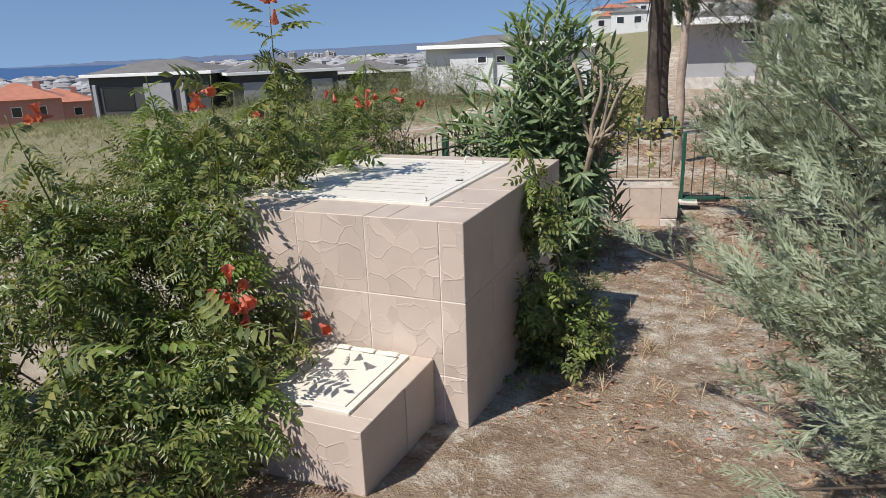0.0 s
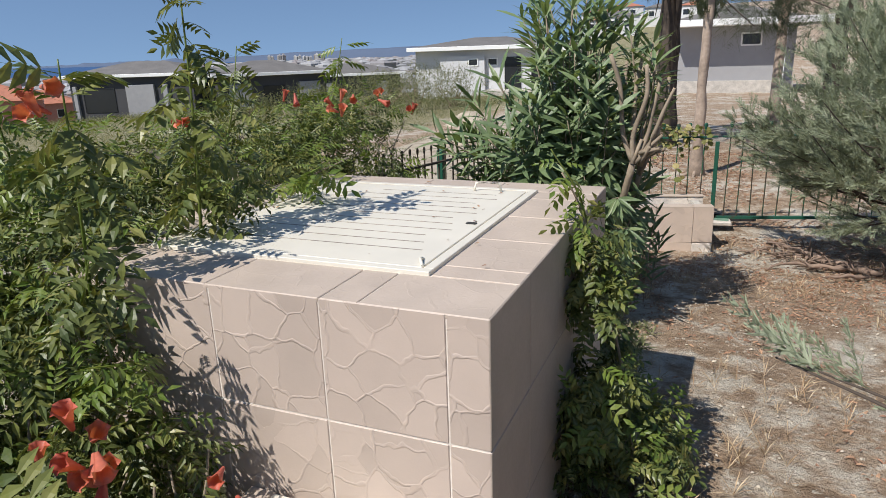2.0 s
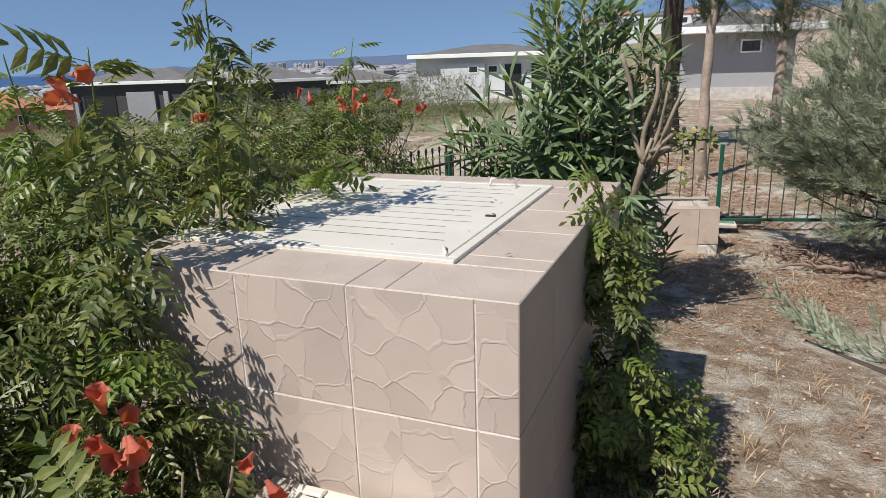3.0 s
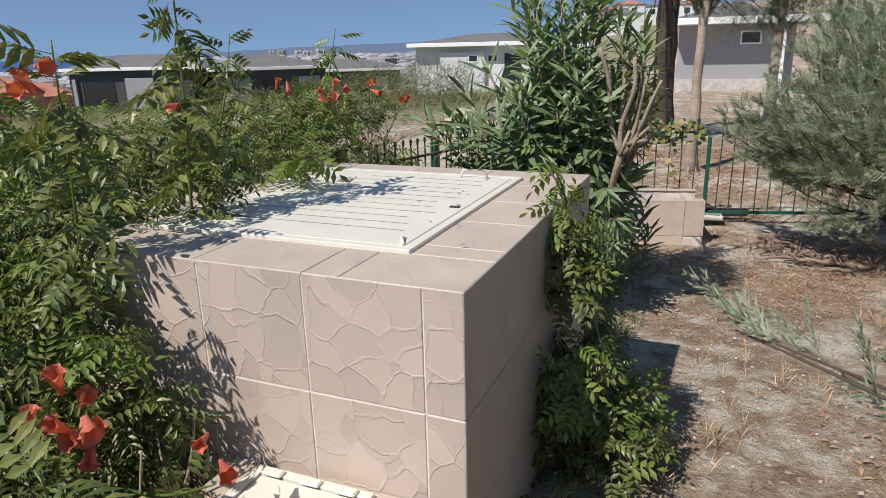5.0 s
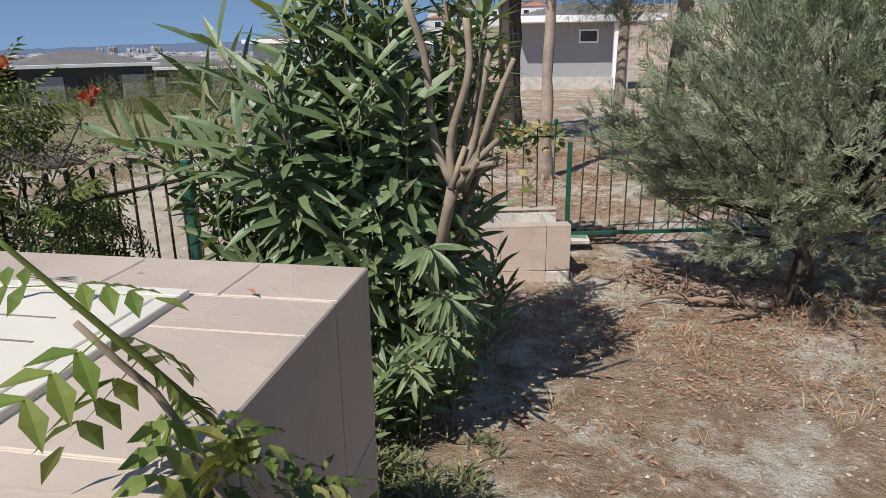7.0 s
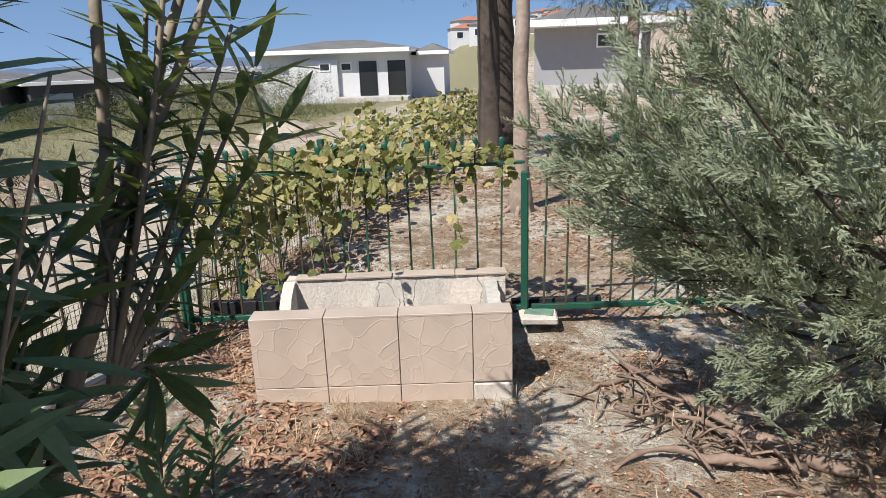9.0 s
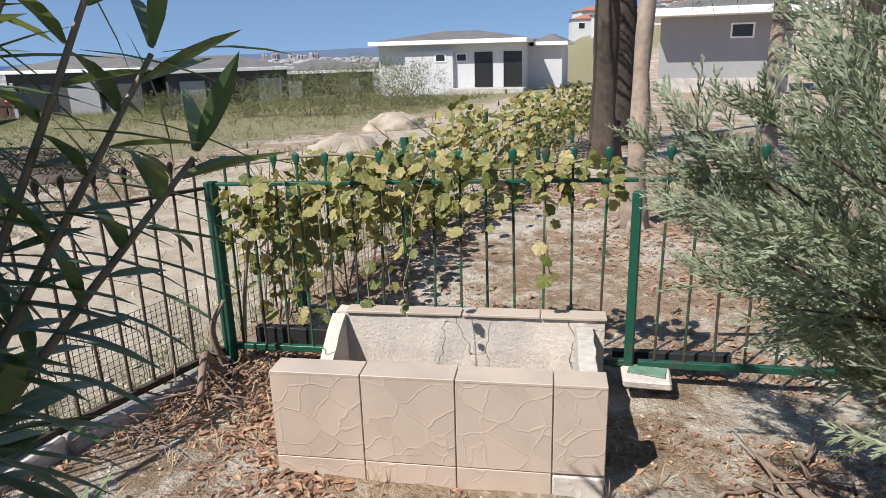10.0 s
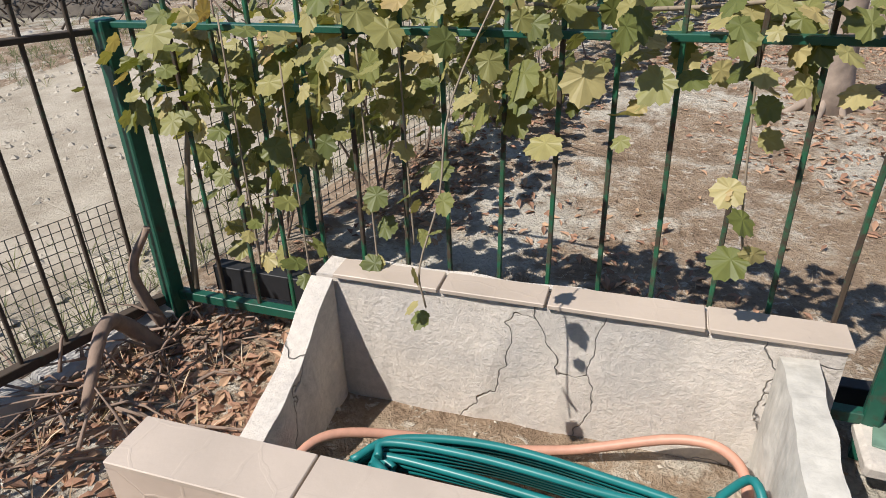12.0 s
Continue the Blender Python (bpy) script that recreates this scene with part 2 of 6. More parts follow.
M_WALL_PINK = plain("pink_render", (0.42, 0.20, 0.16), 0.85, 3, 0.1, 0.1)
M_GLASS = plain("dark_window", (0.025, 0.027, 0.03), 0.15, 3, 0.1, 0.0)
M_FRAMEW = plain("white_frame", (0.8, 0.8, 0.78), 0.5, 3, 0.05, 0.0)
M_TOWN = leafy("far_town_wall", [(0.0, (0.26, 0.19, 0.17)), (0.4, (0.28, 0.28, 0.29)), (1.0, (0.46, 0.46, 0.47))], 0.9, 0.0, 1)
# aerial haze is put into this blue base colour; the scene has no volume
M_HILL_HAZE = plain("far_hill_haze_blue", (0.095, 0.13, 0.20), 1.0, 0.004, 0.12, 0.0)
M_SCRUB = plain("hill_scrub", (0.30, 0.24, 0.16), 1.0, 0.15, 0.35, 0.0)
M_BLACK = plain("black_edging", (0.02, 0.02, 0.022), 0.6, 20, 0.3, 0.3)


def sea_material():
    k = N("sea")
    p = k.pos()
    return k.done((0.02, 0.07, 0.19), 0.35, k.bump(k.noise(p, 0.05, 4), 0.4, 1.0))


M_SEA = sea_material()

# ---- builders ----
def mesh_of(verts, faces, name="m", material=None, smooth=False):
    me = bpy.data.meshes.new(name)
    me.from_pydata([tuple(v) for v in verts], [], [tuple(f) for f in faces])
    if material:
        me.materials.append(material)
    if smooth:
        me.polygons.foreach_set("use_smooth", [True] * len(me.polygons))
    me.update()
    return me


def arrays_mesh(V, F, material, name="foliage", smooth=False):
    """A triangle mesh from numpy arrays."""
    me = bpy.data.meshes.new(name)
    me.vertices.add(len(V))
    me.vertices.foreach_set("co", np.asarray(V, np.float32).ravel())
    me.loops.add(F.size)
    me.loops.foreach_set("vertex_index", F.astype(np.int32).ravel())
    me.polygons.add(len(F))
    me.polygons.foreach_set("loop_start", np.arange(0, F.size, 3, dtype=np.int32))
    me.polygons.foreach_set("use_smooth", np.full(len(F), smooth))
    me.update(calc_edges=True)
    me.materials.append(material)
    return me


def thing(name, label, category, at=(0, 0, 0), rz=0.0, group="", kind=""):
    ob = new(name)
    ob.empty_display_size = 0.1
    ob.matrix_world = pose(*at, 0, 0, rz)
    return tagged(ob, label, category, group, kind)


def part(name, data, material, parent, label="", kind="", m=None):
    """Links a bmesh or a mesh as one object under a thing or a part."""
    if isinstance(data, bmesh.types.BMesh):
        me = bpy.data.meshes.new(name)
        data.to_mesh(me)
        data.free()
        me.materials.append(material)
    else:
        me = data
    ob = new(name, me)
    if parent is not None:
        ob.parent = parent
    if m is not None:
        ob.matrix_basis = m
    return tagged(ob, label, "", "", kind)


def box(sx, sy, sz, at=(0, 0, 0), bevel=0.0, bm=None, m=None):
    """A box with its centre at `at`, bevelled."""
    bm = bm or bmesh.new()
    made = bmesh.ops.create_cube(bm, size=1.0, matrix=(m or Matrix()) @ Matrix.Translation(at) @ Matrix.Diagonal((sx, sy, sz, 1)))
    if bevel > 0:
        edges = list({e for v in made["verts"] for e in v.link_edges})
        bmesh.ops.bevel(bm, geom=edges, offset=bevel, segments=1, affect="EDGES")
    return bm


def span(x0, x1, y0, y1, z0, z1, bevel=0.0, bm=None):
    return box(x1 - x0, y1 - y0, z1 - z0, ((x0 + x1) / 2, (y0 + y1) / 2, (z0 + z1) / 2), bevel, bm)


def tube(points, radii, sides=8, bm=None):
    """A tapered tube along points."""
    bm = bm or bmesh.new()
    P = [Vector(p) for p in points]
    if isinstance(radii, (int, float)):
        radii = [radii] * len(P)
    rings = []
    ref = Vector((0.31, 0.17, 0.93))
    for i, p in enumerate(P):
        d = (P[min(i + 1, len(P) - 1)] - P[max(i - 1, 0)]).normalized()
        if abs(d.dot(ref)) > 0.95:
            ref = Vector((1, 0, 0.1)).normalized()
        a = d.cross(ref).normalized()
        b = d.cross(a)
        rings.append([bm.verts.new(p + radii[i] * (math.cos(q) * a + math.sin(q) * b)) for q in (2 * math.pi * j / sides for j in range(sides))])
    for r0, r1 in zip(rings, rings[1:]):
        for j in range(sides):
            f = bm.faces.new((r0[j], r0[(j + 1) % sides], r1[(j + 1) % sides], r1[j]))
            f.smooth = True
    bm.faces.new(rings[0][::-1])
    bm.faces.new(rings[-1])
    return bm


def curve_pts(ctrl, n=24):
    """A smooth line through control points."""
    C = [Vector(c) for c in ctrl]
    C = [2 * C[0] - C[1]] + C + [2 * C[-1] - C[-2]]
    out = []
    seg = len(C) - 3
    for i in range(n + 1):
        u = i / n * seg
        j = min(int(u), seg - 1)
        t = u - j
        a, b, c, d = C[j:j + 4]
        out.append(0.5 * ((2 * b) + (c - a) * t + (2 * a - 5 * b + 4 * c - d) * t * t + (3 * b - a - 3 * c + d) * t ** 3))
    return out


rng = np.random.default_rng(7)


def unit(v):
    return v / np.maximum(np.linalg.norm(v, axis=-1, keepdims=True), 1e-9)


def scatter(template, P, D, U, S):
    """Copies of a template (vertices, triangles; x along the leaf, z its upper side) at points P, along D, with upper side towards U, scaled by S."""
    tv, tf = template
    D = unit(D)
    Y = unit(np.cross(U, D) + 1e-6)
    Z = np.cross(D, Y)
    R = np.stack([D, Y, Z], axis=2)
    V = np.einsum("nij,vj->nvi", R, tv) * S[:, None, None] + P[:, None, :]
    F = tf[None] + (np.arange(len(P)) * len(tv))[:, None, None]
    return V.reshape(-1, 3), F.reshape(-1, 3)


def blade(length, width, fold=0.15, droop=0.1, n=4, base=0.0):
    """A lance-shaped leaf, folded on its midrib and bent."""
    V, F = [], []
    for i in range(n + 1):
        t = i / n
        w = width / 2 * math.sin(math.pi * min(1, 0.06 + 0.94 * t)) ** 0.8 if t < 1 else 0.0
        x, z = base + length * t, -droop * length * t * t
        V += [(x, w, z + fold * w), (x, 0, z), (x, -w, z + fold * w)]
    for i in range(n):
        a, b = 3 * i, 3 * i + 3
        F += [(a, a + 1, b + 1), (a, b + 1, b), (a + 1, a + 2, b + 2), (a + 1, b + 2, b + 1)]
    return np.array(V), np.array(F)


def joined(list_of):
    V, F, n = [], [], 0
    for v, f in list_of:
        V.append(v)
        F.append(f + n)
        n += len(v)
    return np.concatenate(V), np.concatenate(F)


def turned(tpl, m):
    v, f = tpl
    a = np.array(m)
    return v @ a[:3, :3].T + a[:3, 3], f


def pinnate(pairs, length, leaflet, width):
    """A compound leaf of the trumpet vine."""
    out = [(np.array([(0, 0.0015, 0), (0, -0.0015, 0), (length, 0, -0.25 * length)]), np.array([(0, 1, 2)]))]
    for i in range(pairs + 1):
        t = 0.3 + 0.7 * i / pairs
        x, z = length * t, -0.25 * length * t * t
        s = leaflet * (0.75 + 0.5 * math.sin(math.pi * (0.2 + 0.6 * t)))
        b = blade(s, width * s / leaflet, 0.25, 0.25, 2)
        if i == pairs:
            out.append(turned(b, pose(x, 0, z, 0, 15, 0)))
        else:
            for side in (1, -1):
                out.append(turned(b, pose(x, 0, z, 0, 12, side * 62)))
    return joined(out)


def lobed(size, depth=0.5, seed=5):
    """A five-lobed toothed grape leaf, creased on its veins and curled a little."""
    r = random.Random(seed)
    peaks = ((0, 1.0), (52, 0.86), (-52, 0.86), (108, 0.66), (-108, 0.66))
    V, F = [(0.0, 0.0, 0.0), (0.30 * size, 0, -0.015 * size)], []
    k = 30
    curl = r.uniform(-0.10, 0.16)
    for i in range(k + 1):
        a = -158 + 316 * i / k
        rad = max(l * max(0.0, 1 - (abs(a - p) / 44) ** 1.7 * depth) for p, l in peaks) * 0.62
        rad = max(rad, 0.30) * (1 + (0.06 if i % 2 else -0.05)) * size
        q = math.radians(a)
        x, y = 0.30 * size + rad * math.cos(q), rad * math.sin(q)
        crease = 0.02 * size * math.cos(q * 360 / 54)
        V.append((x, y, crease - curl * (rad * rad) / size - 0.12 * abs(y) * r.uniform(0.6, 1.2)))
    for i in range(k):
        F.append((1, 2 + i, 3 + i))
    F += [(1, k + 2, 0), (1, 0, 2)]
    return np.array(V), np.array(F)


def in_ellipsoids(E, n, inner=0.55, seed=1, clump=1.6, lo=-0.1):
    """Points in the outer shells of ellipsoids, thinned into clumps; with outward directions."""
    g = np.random.default_rng(seed)
    vol = np.array([(r[0] * r[1] + r[1] * r[2] + r[0] * r[2]) for _, r in E])
    P, O = [], []
    for (c, r), share in zip(E, vol / vol.sum()):
        k = int(n * share * 1.7)
        d = unit(g.normal(size=(k, 3)))
        rad = inner + (1 - inner) * g.random(k) ** 0.6
        rad *= 1 + 0.16 * np.sin(d[:, 0] * 7 + d[:, 2] * 5) * np.cos(d[:, 1] * 6 + d[:, 2] * 4)
        P.append(np.array(c) + d * rad[:, None] * np.array(r))
        O.append(unit(d / np.array(r)))
    P, O = np.concatenate(P), np.concatenate(O)
    keep = np.ones(len(P), bool)
    for i, p in enumerate(P):
        v = noise.noise(Vector(p) * clump * 2.2) + 0.5 * noise.noise(Vector(p) * clump * 5)
        keep[i] = v > lo + g.normal() * 0.12
    P, O = P[keep], O[keep]
    sel = g.permutation(len(P))[:n]
    return P[sel], O[sel]


# ---- ground ----
GY = ((-40, 2.0), (-5, 0.66), (0, 0.36), (2.45, 0.15), (4.5, -0.01), (7.6, -0.27), (8.6, -0.25), (10.8, -0.13), (14, -0.12), (22, -0.4), (45, -0.9), (70, -1.2), (5000, -1.2))
GX = ((-5000, -22.0), (-900, -21.0), (-400, -18.0), (-120, -9.0), (-45, -1.9), (-20, -0.75), (-8, -0.25), (-2.9, -0.12), (-2.6, 0.0), (5000, 0.0))


def interp(tab, v):
    return float(np.interp(v, [a for a, _ in tab], [b for _, b in tab]))


def gz(x, y):
    far = max(0.0, y - 70) if x > -60 else 0.0
    hill = min(34.0, 0.06 * far) * min(1.0, max(0.0, (x + 0.20 * y + 4) / 14 + 0.5)) if far > 0 else 0.0
    drop = -0.10 * max(0.0, y - 70) ** 0.9 if x + 0.22 * y < -3 and y > 70 else 0.0
    z = interp(GY, y) + interp(GX, x) + hill + max(drop, -20.0)
    z = max(z, -23.0)
    if abs(x) < 30 and -10 < y < 40:
        z += 0.025 * noise.noise(Vector((x * 1.3, y * 1.3, 0))) + 0.008 * noise.noise(Vector((x * 6, y * 6, 3)))
    return z


def graded(lo, hi, fine0, fine1, step, grow):
    c = list(np.arange(fine0, fine1, step))
    s, v = step, fine1
    while v < hi:
        c.append(v)
        s *= grow
        v += s
    c.append(hi)
    s, v = step, fine0 - step
    while v > lo:
        c.append(v)
        s *= grow
        v -= s
    c.append(lo)
    return sorted(c)


gxs, gys = graded(-4800, 4800, -4.5, 3.0, 0.12, 1.12), graded(-300, 4800, 0.0, 14.0, 0.12, 1.12)
gverts = [(x, y, gz(x, y)) for y in gys for x in gxs]
nx = len(gxs)
gfaces = [(j * nx + i, j * nx + i + 1, (j + 1) * nx + i + 1, (j + 1) * nx + i) for j in range(len(gys) - 1) for i in range(nx - 1)]
ground = new("ground", mesh_of(gverts, gfaces, "ground", M_GROUND, True))
tagged(ground, "dry brown soil with needle litter and pale dusty patches", "ground", kind="structure")


def strip(name, x0, x1, ys, lift, material, wob=0.25):
    V, F = [], []
    cols = 14
    for y in ys:
        w0 = wob * noise.noise(Vector((0.3 * y, 1.7, 0)))
        w1 = 2.5 * wob * noise.noise(Vector((0.25 * y, 8.1, 0)))
        for i in range(cols + 1):
            t = i / cols
            x = (x0(y) + w0) * (1 - t) + (x1(y) + w1) * t
            e = math.sin(math.pi * t)
            V.append((x, y, gz(x, y) + lift * min(1, 3 * e) - 0.02 * (1 - min(1, 3 * e))))
    for j in range(len(ys) - 1):
        for i in range(cols):
            a = j * (cols + 1) + i
            F.append((a, a + 1, a + cols + 2, a + cols + 1))
    return new(name, mesh_of(V, F, name, material, True))


road = strip("road", lambda y: -6.6 - 0.12 * max(0, y - 9), lambda y: -2.85 - 0.13 * max(0, y - 12), np.arange(-6, 44, 0.4), 0.03, M_ROAD)
tagged(road, "pale bare earth track beside the fence", "road", kind="structure")

# ---- distance: sea, hills, town ----
sea = new("sea", mesh_of([(-4900, 300, -20.3), (-700, 300, -20.3), (-700, 700, -20.3), (-1900, 2100, -20.3), (-3200, 4850, -20.3), (-4900, 4850, -20.3)], [(0, 1, 2, 3, 4, 5)], "sea", M_SEA))
tagged(sea, "deep blue sea bay in the far distance", "sea", kind="structure")


def ridge(name, az0, az1, dist, el, seed, label):
    """A far mountain ridge as a thick wall of slopes."""
    V, F = [], []
    k = 80
    for i in range(k + 1):
        a = radians(az0 + (az1 - az0) * i / k)
        h = dist * math.tan(radians(el(az0 + (az1 - az0) * i / k) + 0.10 * noise.noise(Vector((i * 0.17, seed, 0))) + 0.05 * noise.noise(Vector((i * 0.5, seed, 4)))))
        s, c = math.sin(a), math.cos(a)
        V += [(s * (dist - 250), c * (dist - 250), -24), (s * (dist - 80), c * (dist - 80), -24 + (h + 25) * 0.7), (s * dist, c * dist, 1.5 + h), (s * (dist + 200), c * (dist + 200), -24)]
    for i in range(k):
        for j in range(3):
            a = 4 * i + j
            F.append((a, a + 4, a + 5, a + 1))
    return tagged(new(name, mesh_of(V, F, name, M_HILL_HAZE, True)), label, "hill", kind="structure")


# both backdrop ridges carry the distance haze in their colour
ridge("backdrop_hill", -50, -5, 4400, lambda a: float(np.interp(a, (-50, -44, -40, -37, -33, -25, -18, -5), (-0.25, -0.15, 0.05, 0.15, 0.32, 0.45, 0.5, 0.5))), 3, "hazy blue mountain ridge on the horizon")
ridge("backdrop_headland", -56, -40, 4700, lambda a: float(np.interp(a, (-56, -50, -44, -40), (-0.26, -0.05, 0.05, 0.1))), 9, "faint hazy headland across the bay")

g = np.random.default_rng(11)


def town(name, n, az, dist, size, label):
    V, F = [], []
    for _ in range(n):
        a, d = radians(g.uniform(*az)), g.uniform(*dist)
        x, y = d * math.sin(a), d * math.cos(a)
        z0 = gz(x, y) if d < 2500 else -20.0
        w, l, h = g.uniform(*size[0]), g.uniform(*size[0]), g.uniform(*size[1])
        q = g.uniform(0, 1.5)
        k = len(V)
        for zz, s in ((z0 - 2, 1), (z0 + h, 1), (z0 + h * 1.35, 0.12)):
            for sx, sy in ((-1, -1), (1, -1), (1, 1), (-1, 1)):
                u, v = sx * w / 2 * s, sy * l / 2 * s
                V.append((x + u * math.cos(q) - v * math.sin(q), y + u * math.sin(q) + v * math.cos(q), zz))
        for j in range(4):
            F.append((k + j, k + (j + 1) % 4, k + 4 + (j + 1) % 4, k + 4 + j))
            F.append((k + 4 + j, k + 4 + (j + 1) % 4, k + 8 + (j + 1) % 4, k + 8 + j))
    ob = new(name, mesh_of(V, F, name, M_TOWN))
    return tagged(ob, label, "town", kind="stuff")


town("far_town", 650, (-64, -20), (240, 1000), ((8, 18), (4, 9)), "far town of low white and red houses")
town("far_town", 420, (-48, -20), (1000, 2400), ((14, 30), (5, 12)), "hazy white town on the distant plain")
town("tower_blocks", 26, (-36.5, -32.0), (3600, 3900), ((12, 18), (14, 27)), "cluster of hazy white tower blocks far away")

# ---- far houses ----
def hip_roof(bm, x0, x1, y0, y1, z, rise, over):
    x0, x1, y0, y1 = x0 - over, x1 + over, y0 - over, y1 + over
    r = min(x1 - x0, y1 - y0) / 2
    if x1 - x0 >= y1 - y0:
        top = [(x0 + r, (y0 + y1) / 2, z + rise), (x1 - r, (y0 + y1) / 2, z + rise)]
    else:
        top = [((x0 + x1) / 2, y0 + r, z + rise), ((x0 + x1) / 2, y1 - r, z + rise)]
    b = [bm.verts.new(v) for v in ((x0, y0, z), (x1, y0, z), (x1, y1, z), (x0, y1, z))]
    t = [bm.verts.new(v) for v in top]
    if x1 - x0 >= y1 - y0:
        fs = [(b[0], b[1], t[1], t[0]), (b[1], b[2], t[1]), (b[2], b[3], t[0], t[1]), (b[3], b[0], t[0])]
    else:
        fs = [(b[0], b[1], t[0]), (b[1], b[2], t[1], t[0]), (b[2], b[3], t[1]), (b[3], b[0], t[0], t[1])]
    for f in fs:
        bm.faces.new(f)
    bm.faces.new(b[::-1])
    return bm


def opening(house, name, x, z, w, h, y, glass=None):
    """A window or door: frame proud of the wall, with a dark pane set back."""
    fr = bmesh.new()
    t = 0.07
    for a in ((x, x + w, z + h - t, z + h), (x, x + w, z, z + t), (x, x + t, z + t, z + h - t), (x + w - t, x + w, z + t, z + h - t)):
        span(a[0], a[1], y - 0.05, y + 0.03, a[2], a[3], 0, fr)
    f = part(name, fr, glass or M_FRAMEW, house)
    part("pane", span(x + t, x + w - t, y - 0.02, y - 0.005, z + t, z + h - t), M_GLASS, f)
    return f


def white_villa(at, rz, label):
    """The white single-storey house with a grey hipped roof, a terrace and a recessed wing. Front along local x at y = 0."""
    h = thing("house", label, "house", at, rz)
    part("wall", span(0, 9.4, 0, 7, -1.4, 2.68), M_WALL, h)
    part("wall", span(9.4, 11.6, 3.0, 8, -1.4, 2.45), M_WALL, h, "shaded side wing")
    part("parapet", span(-0.4, 9.8, -0.85, 7.4, 2.68, 2.95, 0.02), M_FRAMEW, h, "white eaves band")
    part("parapet", span(9.81, 12.0, 2.4, 8.3, 2.45, 2.7, 0.02), M_FRAMEW, h)
    part("roof", hip_roof(bmesh.new(), 0, 9.4, 0, 7, 2.95, 0.62, 0.3), M_ROOF, h)
    part("roof", hip_roof(bmesh.new(), 9.9, 11.6, 3.0, 8, 2.7, 0.5, 0.3), M_ROOF, h)
    part("wall", span(1.9, 5.05, -0.35, -0.003, -1.4, 2.3), M_WALL, h, "projecting wall panel")
    part("terrace", span(5.05, 9.7, -1.5, -0.003, -1.4, 0.0, 0.02), M_CONCRETE, h, "grey terrace before the doors")
    part("step", span(5.3, 8.2, -2.2, -1.503, -1.4, -0.5, 0.02), M_CONCRETE, h)
    opening(h, "window", 3.9, 1.6, 0.72, 0.52, -0.35)
    opening(h, "window", 5.2, 1.6, 0.72, 0.52, 0.0)
    for x in (6.4, 8.25):
        opening(h, "door", x, 0.02, 1.15, 2.15, 0.0, M_GLASS)
    return h


def polar(eye, az, d):
    return eye[0] + d * math.sin(radians(az)), eye[1] + d * math.cos(radians(az))


white_villa((-21.3, 46.3, -1.07), 7.5, "white single-storey villa with a grey hipped roof and dark doors")


def long_house(at, rz, w, label, wall, bays):
    """A long low house in dark grey render with pale bays and white eaves."""
    h = thing("house", label, "house", at, rz)
    part("wall", span(0, w, 0, 7, -1.5, 2.9), wall, h)
    part("parapet", span(-0.5, w + 0.5, -0.5, 7.4, 2.9, 3.15, 0.02), M_FRAMEW, h, "white eaves band")
    part("roof", hip_roof(bmesh.new(), 0, w, 0, 7, 3.15, 0.95, 0.4), M_ROOF, h)
    for x0, x1, pale in bays:
        if pale:
            part("bay", span(x0, x1, -0.25, -0.003, -1.5, 2.3, 0.02), M_WALL_P, h, "pale grey projecting bay")
        else:
            opening(h, "window", x0, 0.2, x1 - x0, 1.9, 0.0, M_GLASS)
    return h


GREY = "long low house in dark grey render under a grey roof"
for x, y, z, rz, w, bays in ((-49.4, 40.8, -2.5, 21, 10.0, ((0.3, 0.6, True), (4.6, 6.9, True), (1.0, 3.6, False), (7.6, 8.0, True))), (-38.3, 45.2, -2.75, 50, 9.0, ((0.8, 2.6, True), (3.6, 5.4, False), (6.6, 8.4, True))), (-39.0, 59.8, -3.4, 38, 9.0, ((0.8, 2.2, True), (3.6, 5.0, False), (6.4, 7.6, True)))):
    long_house((x, y, z), rz, w, GREY, M_WALL_G, bays)


def red_house(at, rz, w, d, h0, label):
    h = thing("house", label, "house", at, rz)
    part("wall", span(0, w, 0, d, -4, h0), M_WALL_PINK, h)
    part("roof", hip_roof(bmesh.new(), 0, w, 0, d, h0, 2.0, 0.5), M_ROOF_RED, h)
    part("chimney", span(w * 0.7, w * 0.7 + 0.9, d * 0.3, d * 0.3 + 0.9, h0 - 0.5, h0 + 2.2, 0.03), M_WALL_PINK, h)
    for x in (0.15, 0.42, 0.7):
        opening(h, "window", w * x, h0 - 2.2, 1.2, 1.3, 0.0)
    return h


for az, d in ((-61.0, 100), (-66, 112), (-57.4, 120)):
    x, y = polar((-0.5, 6.4), az, d)
    red_house((x, y, gz(x, y)), 52, 10, 9, 4.3, "pinkish house with a red tiled hip roof")

# the neighbouring villa behind the tall trees
hx, hy = polar((-0.57, 2.3), -3.9, 34.0)
v2 = thing("house", "grey-white house with white eaves behind the trees", "house", (hx, hy, -0.7), 4)
part("wall", span(0, 5.0, 0, 7, -1, 3.0), plain("light_grey_render", (0.31, 0.31, 0.318), 0.85, 3, 0.06, 0.1), v2)
part("plinth", span(-0.05, 5.05, -0.12, -0.003, -1, 0.55), M_CONCRETE, v2, "darker plinth")
part("parapet", span(-0.4, 6.4, -1.3, 7.4, 3.0, 3.3, 0.02), M_FRAMEW, v2)
part("roof", hip_roof(bmesh.new(), 0, 5.0, 0, 7, 3.3, 0.8, 0.4), M_ROOF, v2)
part("column", span(4.2, 4.5, -1.0, -0.7, -1, 3.0, 0.02), M_FRAMEW, v2, "white porch column")
opening(v2, "window", 2.7, 2.1, 0.9, 0.6, 0.0)
